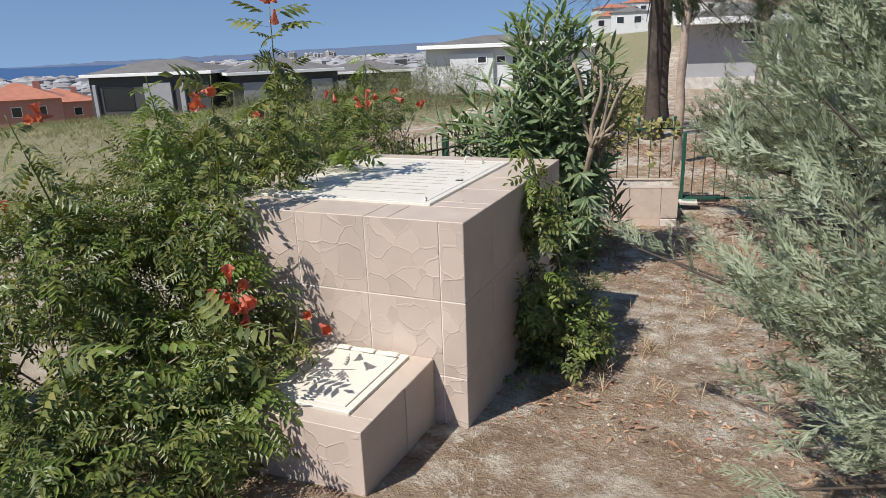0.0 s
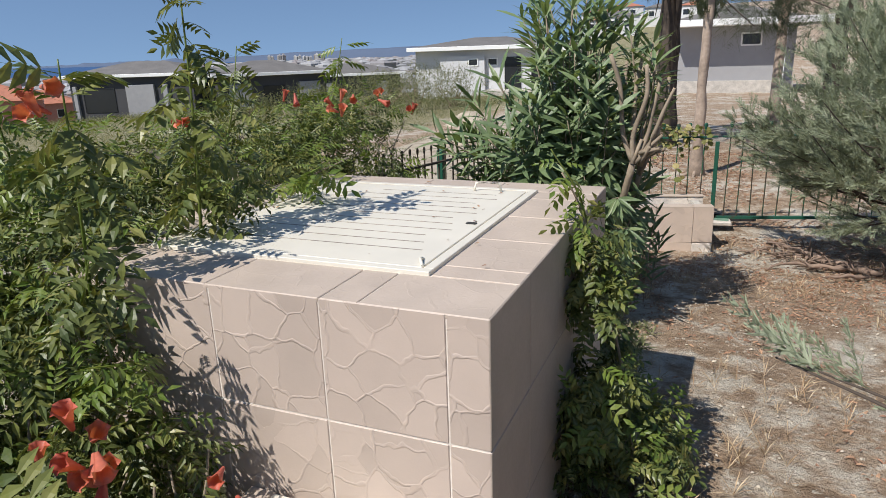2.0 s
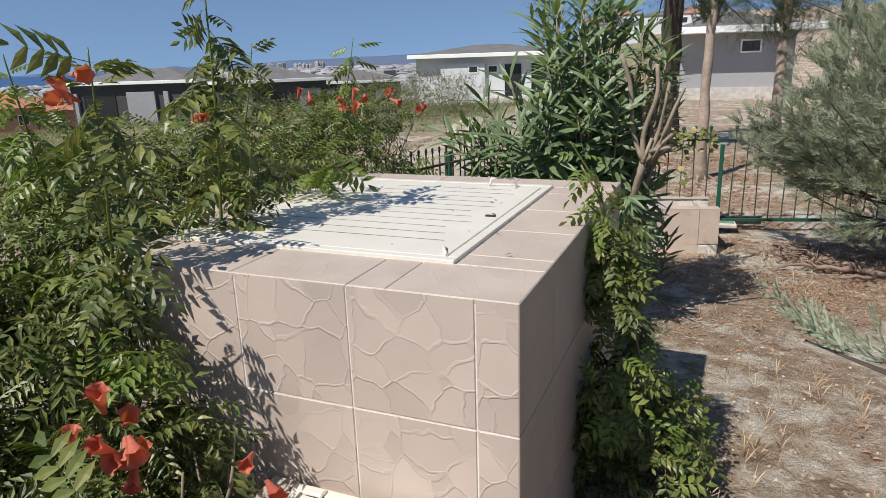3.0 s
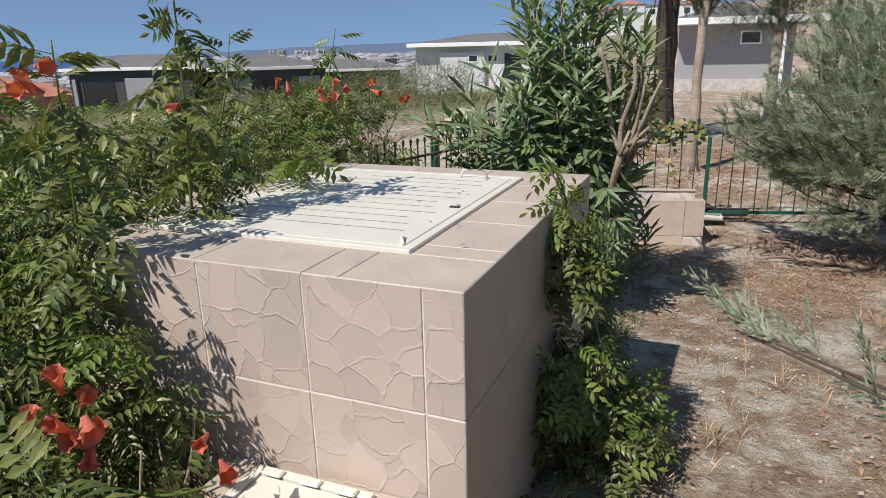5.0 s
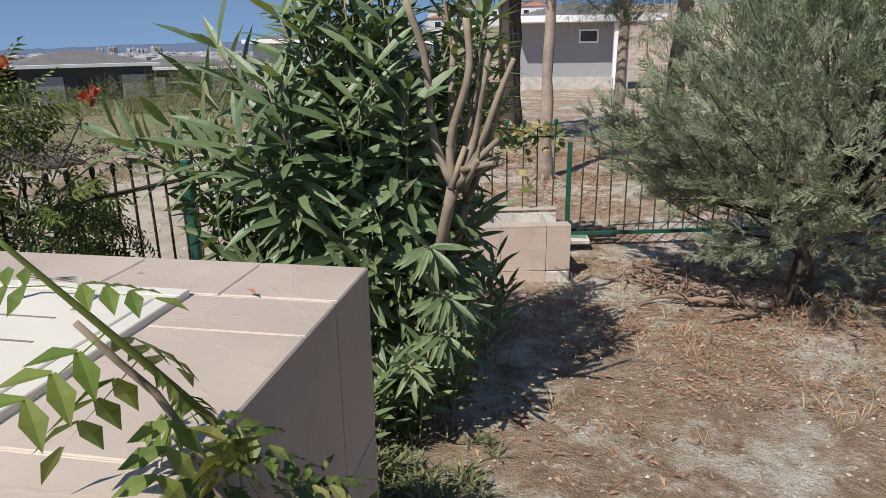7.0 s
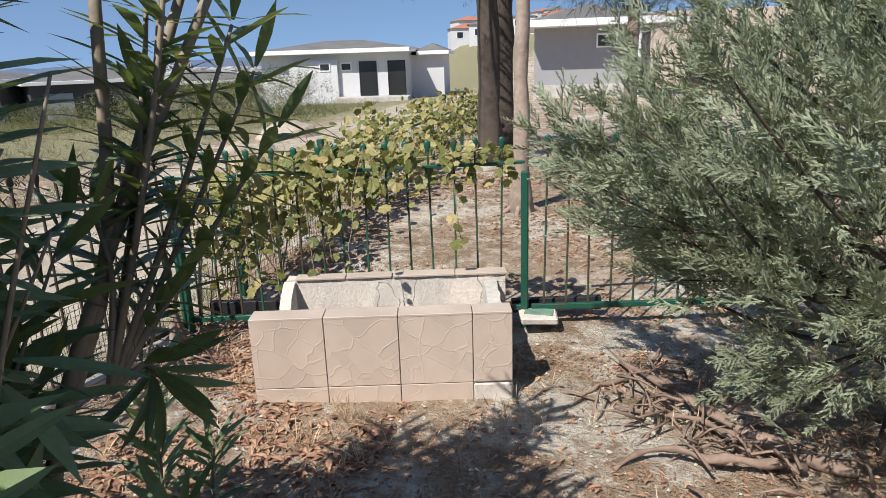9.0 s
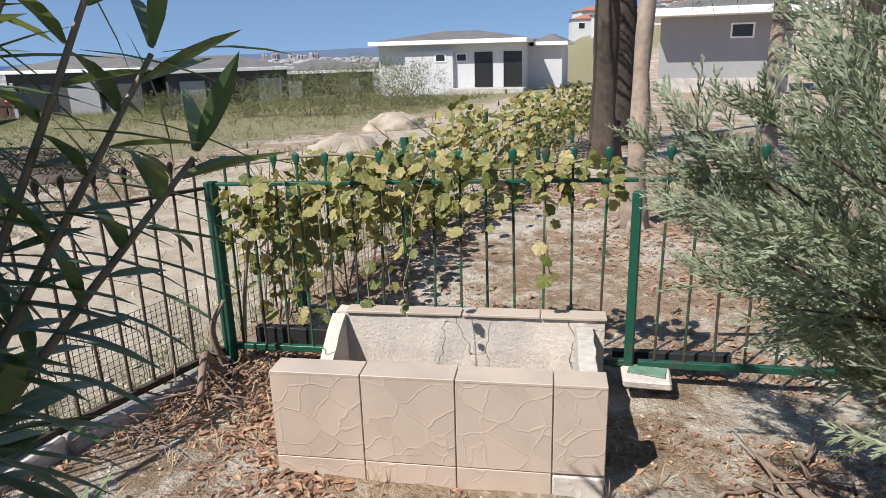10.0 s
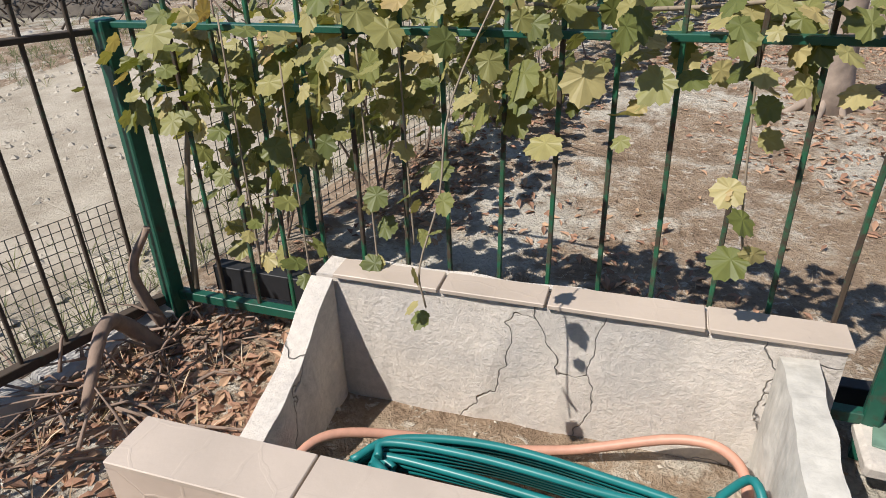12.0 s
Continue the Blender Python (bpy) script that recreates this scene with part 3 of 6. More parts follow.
for i in range(14):
    az, d = g.uniform(-17, -3), g.uniform(150, 260)
    x, y = polar((-0.3, 5), az, d)
    hh = thing("house", "small white house on the far hillside", "house", (x, y, gz(x, y)), g.uniform(-10, 30), "hillside houses")
    w, hgt = g.uniform(7, 11), g.uniform(4.5, 7)
    part("wall", span(0, w, 0, 8, -3, hgt), M_WALL, hh)
    part("roof", hip_roof(bmesh.new(), 0, w, 0, 8, hgt, 1.3, 0.4), M_ROOF if i % 2 else M_ROOF_RED, hh)
    for q in (0.15, 0.6):
        opening(hh, "window", w * q, hgt - 2.4, 1.6, 1.5, 0.0)

# ---- the large tiled tank ----
BX0, BX1, BY0, BY1, BZ = -2.38, -0.95, 2.45, 3.96, 1.05
T, G, TH = 0.3333, 0.004, 0.012
plate_cache = {}


def plate(w, h, material):
    """A bevelled tile lying in the local xz plane, front towards -y, its corner at the origin."""
    key = (round(w, 3), round(h, 3), material.name)
    if key not in plate_cache:
        bm = box(w - G, TH, h - G, (w / 2, -TH / 2 + 0.001, h / 2), 0.0018)
        me = bpy.data.meshes.new("tile")
        bm.to_mesh(me)
        bm.free()
        me.materials.append(material)
        plate_cache[key] = me
    return plate_cache[key]


def tiles_on(parent, xs, zs, m, material, skip=()):
    for i, (a, b) in enumerate(zip(xs, xs[1:])):
        for j, (c, d) in enumerate(zip(zs, zs[1:])):
            if (i, j) not in skip:
                wob = pose(0, random.uniform(-0.0008, 0.0008), 0, random.uniform(-0.15, 0.15), 0, 0)
                part("tile", plate(b - a, d - c, material), None, parent, m=m @ Matrix.Translation((a, 0, c)) @ wob)


tank = thing("tiled_tank", "large block-shaped tank clad in beige stone-patterned tiles", "tank")
part("core", span(BX0 + 0.004, BX1 - 0.0035, BY0 + 0.0035, BY1 - 0.004, -0.2, BZ - 0.004), M_GROUT, tank, "pale grout body")
fx = [BX0, -2.06, -1.725, -1.389, -1.055, BX1]
fz = [-0.06, 0.05, 0.385, 0.718, BZ]
tiles_on(tank, fx, fz, pose(0, BY0 + TH, 0), M_TILE)
sy = [0, 0.333, 0.666, 1.0, 1.333, BY1 - BY0]
tiles_on(tank, sy, fz, pose(BX1 - TH, BY0, 0, 0, 0, 90), M_TILE_SIDE)
tiles_on(tank, [0, 0.21, 0.54, 0.87, 1.2, BX1 - BX0], fz, pose(BX1, BY1 - TH, 0, 0, 0, 180), M_TILE_TOP)
tiles_on(tank, sy, fz, pose(BX0 + TH, BY1, 0, 0, 0, -90), M_TILE_TOP)
LX0, LX1, LY0, LY1 = -2.15, -1.197, 2.686, 3.788


def lay(parent, x0, x1, y0, y1, z, material):
    part("tile", plate(x1 - x0, y1 - y0, material), None, parent, m=pose(x0, y0, z, -90, 0, 0) @ Matrix.Diagonal((1, 1, -1, 1)))


def lay_row(parent, xs, y0, y1, z, material):
    for a, b in zip(xs, xs[1:]):
        me = plate(b - a, y1 - y0, material)
        part("tile", me, None, parent, m=Matrix(((1, 0, 0, a), (0, 0, 1, y0), (0, -1, 0, z), (0, 0, 0, 1))))


lay_row(tank, [BX0, -2.08, -1.737, -1.386, -1.28, BX1], BY0, LY0 - 0.004, BZ - TH, M_TILE_TOP)
lay_row(tank, [BX0, -2.06, -1.72, -1.38, BX1 - 0.2, BX1], LY1 + 0.004, BY1, BZ - TH, M_TILE_TOP)
for a, b in ((LY0, 2.778), (2.778, 3.06), (3.06, 3.36), (3.36, 3.66), (3.66, LY1)):
    lay_row(tank, [LX1 + 0.004, BX1], a, b, BZ - TH, M_TILE_TOP)
    lay_row(tank, [BX0, LX0 - 0.004], a, b, BZ - TH, M_TILE_TOP)


def hatch(name, label, x0, x1, y0, y1, z, ribs, seat):
    """A steel hatch: angle frame let into the tiles and a ribbed leaf in it."""
    h = thing(name, label, "hatch")
    w, gap = 0.03, 0.008
    fr = bmesh.new()
    for a in ((x0, x1, y0, y0 + w), (x0, x1, y1 - w, y1), (x0, x0 + w, y0 + w, y1 - w), (x1 - w, x1, y0 + w, y1 - w)):
        span(*a, seat, z + 0.008, 0.0015, fr)
    part("frame", fr, M_LID, h)
    part("gasket", span(x0 + w, x1 - w, y0 + w, y1 - w, seat, z - 0.012), M_GAP, h, "dark gap round the leaf")
    a0, a1, b0, b1 = x0 + w + gap, x1 - w - gap, y0 + w + gap, y1 - w - gap
    leaf = span(a0, a1, b0, b1, z - 0.01, z + 0.006, 0.002)
    part("leaf", leaf, M_LID, h)
    # no cut grooves: thin raised dark strips paint their shadow lines
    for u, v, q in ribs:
        part("shadow_strip", span(u, v, q - 0.0022, q + 0.0022, z + 0.0058, z + 0.0068), M_SLIT_SHADE, h, "thin dark strip painted for a louvre groove's shadow")
    return h


ribs = []
for i in range(11):
    q = 2.872 + i * 0.078
    ribs.append((LX0 + 0.12 + 0.2 * (i % 3 == 1), -1.30 - 0.03 * (i % 3), q))
tank_hatch = hatch("steel_hatch", "cream painted ribbed steel hatch on the tank", LX0, LX1, LY0, LY1, BZ, ribs, BZ - TH)
hb = bmesh.new()
tube([(-1.445, 3.715, BZ + 0.004), (-1.437, 3.722, BZ + 0.04), (-1.338, 3.722, BZ + 0.04), (-1.328, 3.715, BZ + 0.004)], 0.006, 8, hb)
part("handle", hb, M_LID, tank_hatch, "bent steel handle")
part("keyhole", box(0.035, 0.018, 0.004, (-1.268, 3.20, BZ + 0.008), 0.001), M_GAP, tank_hatch, "dark lifting slot")
pull = bmesh.new()
tube([(-1.238, 2.735, BZ + 0.006), (-1.258, 2.765, BZ + 0.016), (-1.263, 2.795, BZ + 0.006)], 0.005, 6, pull)
part("pull", pull, M_LID, tank_hatch, "welded pull loop")

# ---- the small tiled box before it ----
SX0, SX1, SY0, SY1, SZ = -1.66, -1.10, 1.85, 2.45, 0.46
small = thing("tiled_valve_box", "low beige tiled box against the large tank", "box")
part("core", span(SX0 + TH, SX1 - TH, SY0 + TH, SY1, -0.1, SZ - TH), M_GROUT, small, "pale grout body")
sz2 = [-0.1, SZ - T, SZ]
tiles_on(small, [SX0, -1.433, SX1], sz2, pose(0, SY0 + TH, 0), M_TILE)
tiles_on(small, [0, T, SY1 - SY0], sz2, pose(SX1 - TH, SY0, 0, 0, 0, 90), M_TILE_TOP)
tiles_on(small, [0, T, SY1 - SY0], sz2, pose(SX0 + TH, SY1, 0, 0, 0, -90), M_TILE_TOP)
lay_row(small, [SX0, -1.433, SX1], SY0, 1.936, SZ - TH, M_TILE_TOP)
lay_row(small, [-1.196, SX1], 1.936, SY1, SZ - TH, M_TILE_TOP)
lay_row(small, [SX0, -1.574], 1.936, SY1, SZ - TH, M_TILE_TOP)
sh = hatch("steel_hatch", "small cream painted steel hatch with hinges", -1.57, -1.2, 1.94, 2.43, SZ, [], SZ - TH)
for x in (-1.5, -1.38, -1.27):
    part("hinge", box(0.06, 0.03, 0.012, (x, 2.405, SZ + 0.012), 0.004), M_LID, sh)

# ---- the trough ----
TW, TD = 1.18, 0.80
trough = thing("stone_trough", "low tiled trough with a rough concrete inside", "trough", (-1.695, 7.383, 0), 13.2)
FT, BT, TB = 0.165, 0.125, -0.44
part("front_wall", span(0.0, TW, TH, 0.11, TB, FT - 0.014), M_CONCRETE, trough)
txs = [0, 0.3333, 0.6666, 1.0, TW]
tiles_on(trough, txs, [-0.18, FT - 0.002], pose(0, TH, 0), M_TILE_TR)
tiles_on(trough, txs, [-0.34, -0.18], pose(0, TH, 0), M_TILE_TR, skip=((3, 0),))
part("patch", box(0.178, 0.02, 0.13, (1.09, 0.012, -0.255), 0.006), M_RENDER, trough, "bare chipped mortar where a tile is gone")
for a, b in zip(txs, txs[1:]):
    part("cap_tile", plate(b - a, 0.115, M_TILE_TOP), None, trough, m=Matrix(((1, 0, 0, a), (0, 0, 1, -0.002), (0, -1, 0, FT - 0.014), (0, 0, 0, 1))))


def rough_wall(profile, y0, y1, along="x", amp=0.006, seed=0):
    """A slab with an uneven surface. profile: (s, z top) along its length."""
    bm = bmesh.new()
    n = 26
    s0, s1 = profile[0][0], profile[-1][0]
    rows = []
    for i in range(n + 1):
        s = s0 + (s1 - s0) * i / n
        zt = float(np.interp(s, [p[0] for p in profile], [p[1] for p in profile]))
        ring = []
        for t, z in ((y0, TB), (y0, TB + 0.35 * (zt - TB)), (y0, TB + 0.7 * (zt - TB)), (y0 + 0.008, zt), (y1 - 0.008, zt), (y1, TB + 0.7 * (zt - TB)), (y1, TB)):
            o = amp * noise.noise(Vector((s * 14, t * 14 + seed, z * 14)))
            p = (s, t + o, z + o) if along == "x" else (t + o, s, z + o)
            ring.append(bm.verts.new(p))
        rows.append(ring)
    for a, b in zip(rows, rows[1:]):
        for j in range(len(a) - 1):
            bm.faces.new((a[j], a[j + 1], b[j + 1], b[j]))
    bm.faces.new(rows[0])
    bm.faces.new(rows[-1][::-1])
    bmesh.ops.recalc_face_normals(bm, faces=bm.faces)
    return bm


part("back_wall", rough_wall([(0.02, BT - 0.02), (TW + 0.04, BT - 0.02)], 0.70, 0.81), M_RENDER, trough, "rough cracked concrete back")
part("side_wall", rough_wall([(0.113, -0.12), (0.3, -0.09), (0.5, -0.03), (0.62, 0.06), (0.70, 0.10)], 0.0, 0.075, "y", 0.012, 5), M_RENDER, trough, "crumbling low end wall")
part("side_wall", rough_wall([(0.113, 0.06), (0.70, 0.075)], TW - 0.09, TW - 0.005, "y", 0.008, 8), M_PLASTER, trough, "pale plastered end wall")
part("floor", box(TW - 0.2, 0.6, 0.06, (TW / 2, 0.41, -0.335), 0.004), M_CONCRETE, trough)
for a, b in ((0.07, 0.345), (0.348, 0.60), (0.603, 0.945), (0.948, 1.23)):
    part("cap_tile", plate(b - a, 0.085 + 0.01 * (b > 0.6), M_TILE_TOP), None, trough, m=Matrix(((1, 0, 0, a), (0, 0, 1, 0.693), (0, -1, 0, BT - 0.018), (0, 0, 0, 1))) @ pose(0, 0, 0, 0, random.uniform(-0.4, 0.4), 0))

TR = pose(-1.695, 7.383, -0.075, 0, 0, 13.2)


def in_trough(pts):
    return [TR @ Vector(p) for p in pts]


hose = thing("garden_hose", "coiled teal garden hose lying in the trough", "hose")
for i in range(13):
    r = random.Random(i)
    dx, dy, dz = 0.012 * i, 0.012 * i, 0.018 * (i % 5) + 0.055 + 0.004 * i
    loop = [(0.20 + dx, 0.37 + r.uniform(-.015, .015), -0.2 + dz), (0.32, 0.46 - dy * 0.5, -0.19 + dz), (0.52, 0.52 - dy, -0.185 + dz), (0.76, 0.50 - dy, -0.185 + dz), (1.0 - dx * 0.5, 0.42 - dy * 0.4, -0.19 + dz), (0.82, 0.26 + dy * 0.4, -0.2 + dz), (0.45, 0.23 + dy * 0.5, -0.2 + dz), (0.2 + dx, 0.35, -0.195 + dz)]
    part("loop", tube(curve_pts(in_trough(loop), 40), 0.0095, 8), M_HOSE_G, hose)
part("loop", tube(curve_pts(in_trough([(0.92, 0.46, -0.15), (1.0, 0.47, -0.05), (1.05, 0.46, 0.02), (1.07, 0.38, -0.03), (1.04, 0.30, -0.17)]), 24), 0.0095, 8), M_HOSE_G, hose)
part("nozzle", tube(in_trough([(0.25, 0.30, -0.19), (0.25, 0.36, -0.185)]), 0.014, 10), M_BLACK, hose, "dark hose coupling")
hose2 = thing("garden_hose", "salmon pink hose looped in the trough", "hose")
hb = bmesh.new()
tube(curve_pts(in_trough([(0.14, 0.20, -0.14), (0.11, 0.33, -0.09), (0.155, 0.43, -0.075), (0.295, 0.51, -0.11), (0.49, 0.56, -0.145), (0.685, 0.605, -0.145), (0.92, 0.64, -0.08), (1.03, 0.60, -0.06), (1.06, 0.50, -0.09), (1.0, 0.30, -0.17), (0.75, 0.30, -0.19), (0.5, 0.40, -0.19), (0.3, 0.35, -0.19)]), 70), 0.012, 8, hb)
part("coil", hb, M_HOSE_P, hose2)
part("coupling", tube(in_trough([(0.30, 0.345, -0.2), (0.27, 0.32, -0.2)]), 0.016, 10), M_HOSE_G, hose2, "teal end coupling")

# ---- fences ----
def finial_mesh():
    """A flattened spade-shaped finial."""
    bm = bmesh.new()
    rings = []
    for z, w in ((0, 0.007), (0.012, 0.010), (0.032, 0.017), (0.048, 0.019), (0.060, 0.014), (0.066, 0.003)):
        rings.append([bm.verts.new((w * math.cos(a), 0.35 * w * math.sin(a), z)) for a in (2 * math.pi * j / 8 for j in range(8))])
    for a, b in zip(rings, rings[1:]):
        for j in range(8):
            f = bm.faces.new((a[j], a[(j + 1) % 8], b[(j + 1) % 8], b[j]))
            f.smooth = True
    bm.faces.new(rings[0][::-1])
    bm.faces.new(rings[-1])
    return bm


def baked(bm, material, name):
    me = bpy.data.meshes.new(name)
    bm.to_mesh(me)
    bm.free()
    me.materials.append(material)
    return me


FIN_G, FIN_R = baked(finial_mesh(), M_GREEN, "finial"), baked(finial_mesh(), M_RUST, "finial")
BAR_G = baked(box(0.011, 0.011, 0.90, (0, 0, 0.45), 0.002), M_BAR, "bar")
BAR_R = baked(box(0.011, 0.011, 0.90, (0, 0, 0.45), 0.002), M_RUST, "bar")


def beam(a, b, w, h, bm=None):
    """A straight bar of section w x h from a to b."""
    a, b = Vector(a), Vector(b)
    d = b - a
    q = d.to_track_quat("X", "Z").to_matrix().to_4x4()
    return box(d.length, w, h, (d.length / 2, 0, 0), 0.002, bm, Matrix.Translation(a) @ q)


def iron_fence(label, a, b, spacing, bar, fin, rail_mat, posts):
    """Railing from a to b (feet of the bottom rail): two rails, bars with finials and posts."""
    a, b = Vector(a), Vector(b)
    f = thing("iron_fence", label, "fence")
    d = b - a
    L = d.length
    ang = math.degrees(math.atan2(d.y, d.x))
    part("rail", beam(a, b, 0.03, 0.03), rail_mat, f)
    part("rail", beam(a + Vector((0, 0, 0.83)), b + Vector((0, 0, 0.83)), 0.028, 0.016), rail_mat, f)
    n = int(L / spacing)
    for i in range(n):
        p = a + d * ((i + 0.55) * spacing / L)
        tilt = pose(0, 0, 0, random.uniform(-0.8, 0.8), random.uniform(-0.9, 0.9), 0)
        bo = part("bar", bar, None, f, m=pose(p.x, p.y, p.z + 0.012, 0, 0, ang) @ tilt)
        part("finial", fin, None, bo, m=pose(0, 0, 0.895))
    for p, w, h0, h1 in posts:
        part("post", box(w, w, h1 - h0, (p[0], p[1], (h0 + h1) / 2), 0.004), M_GREEN, f, "green painted square post")
    return f


CP, RP = (-2.495, 8.12), (-0.575, 8.47)
iron_fence("green iron railing with spade finials behind the trough", (CP[0], CP[1], -0.175), (RP[0], RP[1], -0.13), 0.125, BAR_G, FIN_G, M_GREEN, [((CP[0], CP[1] - 0.01), 0.05, -0.35, 0.67), ((RP[0], RP[1]), 0.040, -0.25, 0.65)])
iron_fence("green iron railing running on from the gate post", (RP[0] + 0.04, RP[1] + 0.005, -0.13), (2.6, 9.05, -0.08), 0.125, BAR_G, FIN_G, M_GREEN, [])
iron_fence("rusty brown iron railing along the earth track", (CP[0] - 0.03, CP[1] - 0.03, -0.19), (-2.62, 4.3, 0.05), 0.126, BAR_R, FIN_R, M_RUST, [((-2.62, 6.15), 0.05, -0.3, 0.85)])


def wire_panel(parent, a, b, h, cell):
    a, b = Vector(a), Vector(b)
    d = b - a
    L = d.length
    V, F = [], []
    r = 0.0016
    def strand(p, q):
        k = len(V)
        dd = (q - p).normalized()
        s = dd.cross(Vector((0.57, 0.57, 0.2))).normalized() * r
        t = dd.cross(s).normalized() * r
        for e in (p, q):
            V.extend([e + s, e - 0.5 * s + t, e - 0.5 * s - t])
        for j in range(3):
            F.append((k + j, k + (j + 1) % 3, k + 3 + (j + 1) % 3, k + 3 + j))
    n = int(L / cell)
    for i in range(n + 1):
        p = a + d * (i / n)
        w = 0.006 * noise.noise(Vector((i * 0.9, 0, 0)))
        strand(p + Vector((w, 0, 0)), p + Vector((-w, w, h)))
    m = int(h / cell)
    for j in range(m + 1):
        z = h * j / m
        for i in range(0, n, 4):
            p, q = a + d * (i / n), a + d * (min(n, i + 4) / n)
            strand(p + Vector((0, 0, z + 0.004 * noise.noise(Vector((i, j, 1))))), q + Vector((0, 0, z + 0.004 * noise.noise(Vector((i + 4, j, 1))))))
    return part("wire_mesh", mesh_of(V, F, "wire_mesh", M_MESH), None, parent, "thin rusty wire mesh", "stuff")


mesh_fence = thing("wire_fence", "green framed wire mesh fence overgrown with vine", "fence")
ys = [8.75, 10.2, 12.0, 14.0, 16.0, 18.0, 20.0]
for y in ys:
    x = -2.56 + 0.2 * (y - 8.26) / 11.7 + 0.06
    z = gz(x, y)
    part("post", box(0.05, 0.05, 0.86, (x, y, z + 0.36), 0.004), M_GREEN, mesh_fence)
part("top_rail", beam((-2.57, 8.26, 0.43), (-2.36, 20, 0.38), 0.025, 0.025), M_GREEN, mesh_fence)
wire_panel(mesh_fence, (-2.52, 8.27, -0.2), (-2.49, 10.2, -0.2), 0.72, 0.045)
wire_panel(mesh_fence, (-2.49, 10.2, -0.2), (-2.36, 20.0, -0.35), 0.72, 0.09)
track_mesh = thing("wire_netting", "low rusty chicken wire beside the track", "netting")
wire_panel(track_mesh, (-2.68, 5.2, -0.12), (-2.66, 8.1, -0.28), 0.40, 0.03)

kerb = thing("kerb_stones", "broken pale concrete kerb under the railing", "kerb")
for i in range(8):
    y0 = 4.4 + i * 0.47
    bm = box(0.11, 0.44, 0.16, (0, 0, 0), 0.012)
    for v in bm.verts:
        v.co += Vector((noise.noise(v.co * 9 + Vector((i, 0, 0))), noise.noise(v.co * 7 + Vector((0, i, 0))), noise.noise(v.co * 8 + Vector((0, 0, i))))) * 0.02
    part("block", bm, M_CONCRETE, kerb, m=pose(-2.56 + 0.01 * (i % 2), y0 + 0.2, gz(-2.5, y0 + 0.2) - 0.02, random.uniform(-5, 5), random.uniform(-7, 7), random.uniform(-5, 5)))
edging = thing("edging_board", "black edging strip on the soil behind the railing", "edging")
part("board", beam((-2.42, 8.24, -0.15), (-1.72, 8.37, -0.14), 0.05, 0.09), M_BLACK, edging)
part("board", beam((-0.66, 8.56, -0.16), (-0.15, 8.66, -0.15), 0.04, 0.08), M_BLACK, edging)
pad = thing("concrete_pad", "chipped concrete pad painted green on top by the post", "pad")
bm = box(0.21, 0.15, 0.045, (0, 0, 0), 0.010)
for v in bm.verts:
    v.co += Vector((noise.noise(v.co * 15), noise.noise(v.co * 13 + Vector((3, 0, 0))), 0.4 * noise.noise(v.co * 14))) * 0.012
part("block", bm, M_RENDER, pad, m=pose(-0.49, 8.42, -0.165, 2, 0, 10))
part("paint", box(0.16, 0.09, 0.006, (-0.49, 8.43, -0.140), 0.002), plain("green_paint_worn", (0.16, 0.27, 0.20), 0.7, 25, 0.4, 0.3), pad, "worn green paint")

# ---- plants ----
def plant_stems(parent, lines, material, label="", name="stem"):
    for pts, r0, r1 in lines:
        P = curve_pts(pts, 10)
        part(name, tube(P, [r0 + (r1 - r0) * i / 10 for i in range(11)], 7), material, parent, label)


def pinnate_lite(pairs, length, leaflet, width):
    """A lighter compound leaf for the depth of the hedge: folded lozenge leaflets."""
    lite = (np.array([(0, 0, 0), (0.42 * leaflet, width / 2, 0.12 * width), (0.5 * leaflet, 0, -0.1 * leaflet), (0.42 * leaflet, -width / 2, 0.12 * width), (leaflet, 0, -0.3 * leaflet)]), np.array([(0, 2, 1), (0, 3, 2), (1, 2, 4), (2, 3, 4)]))
    out = [(np.array([(0, 0.0015, 0), (0, -0.0015, 0), (length, 0, -0.25 * length)]), np.array([(0, 1, 2)]))]
    for i in range(pairs + 1):
        t = 0.3 + 0.7 * i / pairs
        x, z = length * t, -0.25 * length * t * t
        if i == pairs:
            out.append(turned(lite, pose(x, 0, z, 0, 15, 0)))
        else:
            for side in (1, -1):
                out.append(turned(lite, pose(x, 0, z, side * 12, 12, side * 58)))
    return joined(out)


PIN = pinnate(4, 0.20, 0.062, 0.026)
PIN_L = pinnate_lite(4, 0.20, 0.068, 0.024)
PIN_S = pinnate(3, 0.13, 0.045, 0.021)


def vine_foliage(parent, E, n, seed, material, tpl, s=(0.75, 1.25), hang=0.5, lo=-0.12, inner=0.6):
    P, O = in_ellipsoids(E, n, inner, seed, 1.6, lo)
    gg = np.random.default_rng(seed + 50)
    P[:, 2] = np.maximum(P[:, 2], -0.2)
    D = O * 0.8 + gg.normal(size=P.shape) * 0.55
    D[:, 2] -= hang
    U = O * 0.7 + np.array((-0.1, -0.3, 0.9)) + gg.normal(size=P.shape) * 0.35
    V, F = scatter(tpl, P, D, U, gg.uniform(*s, len(P)))
    return part("foliage", arrays_mesh(V, F, material), None, parent, "", "stuff")


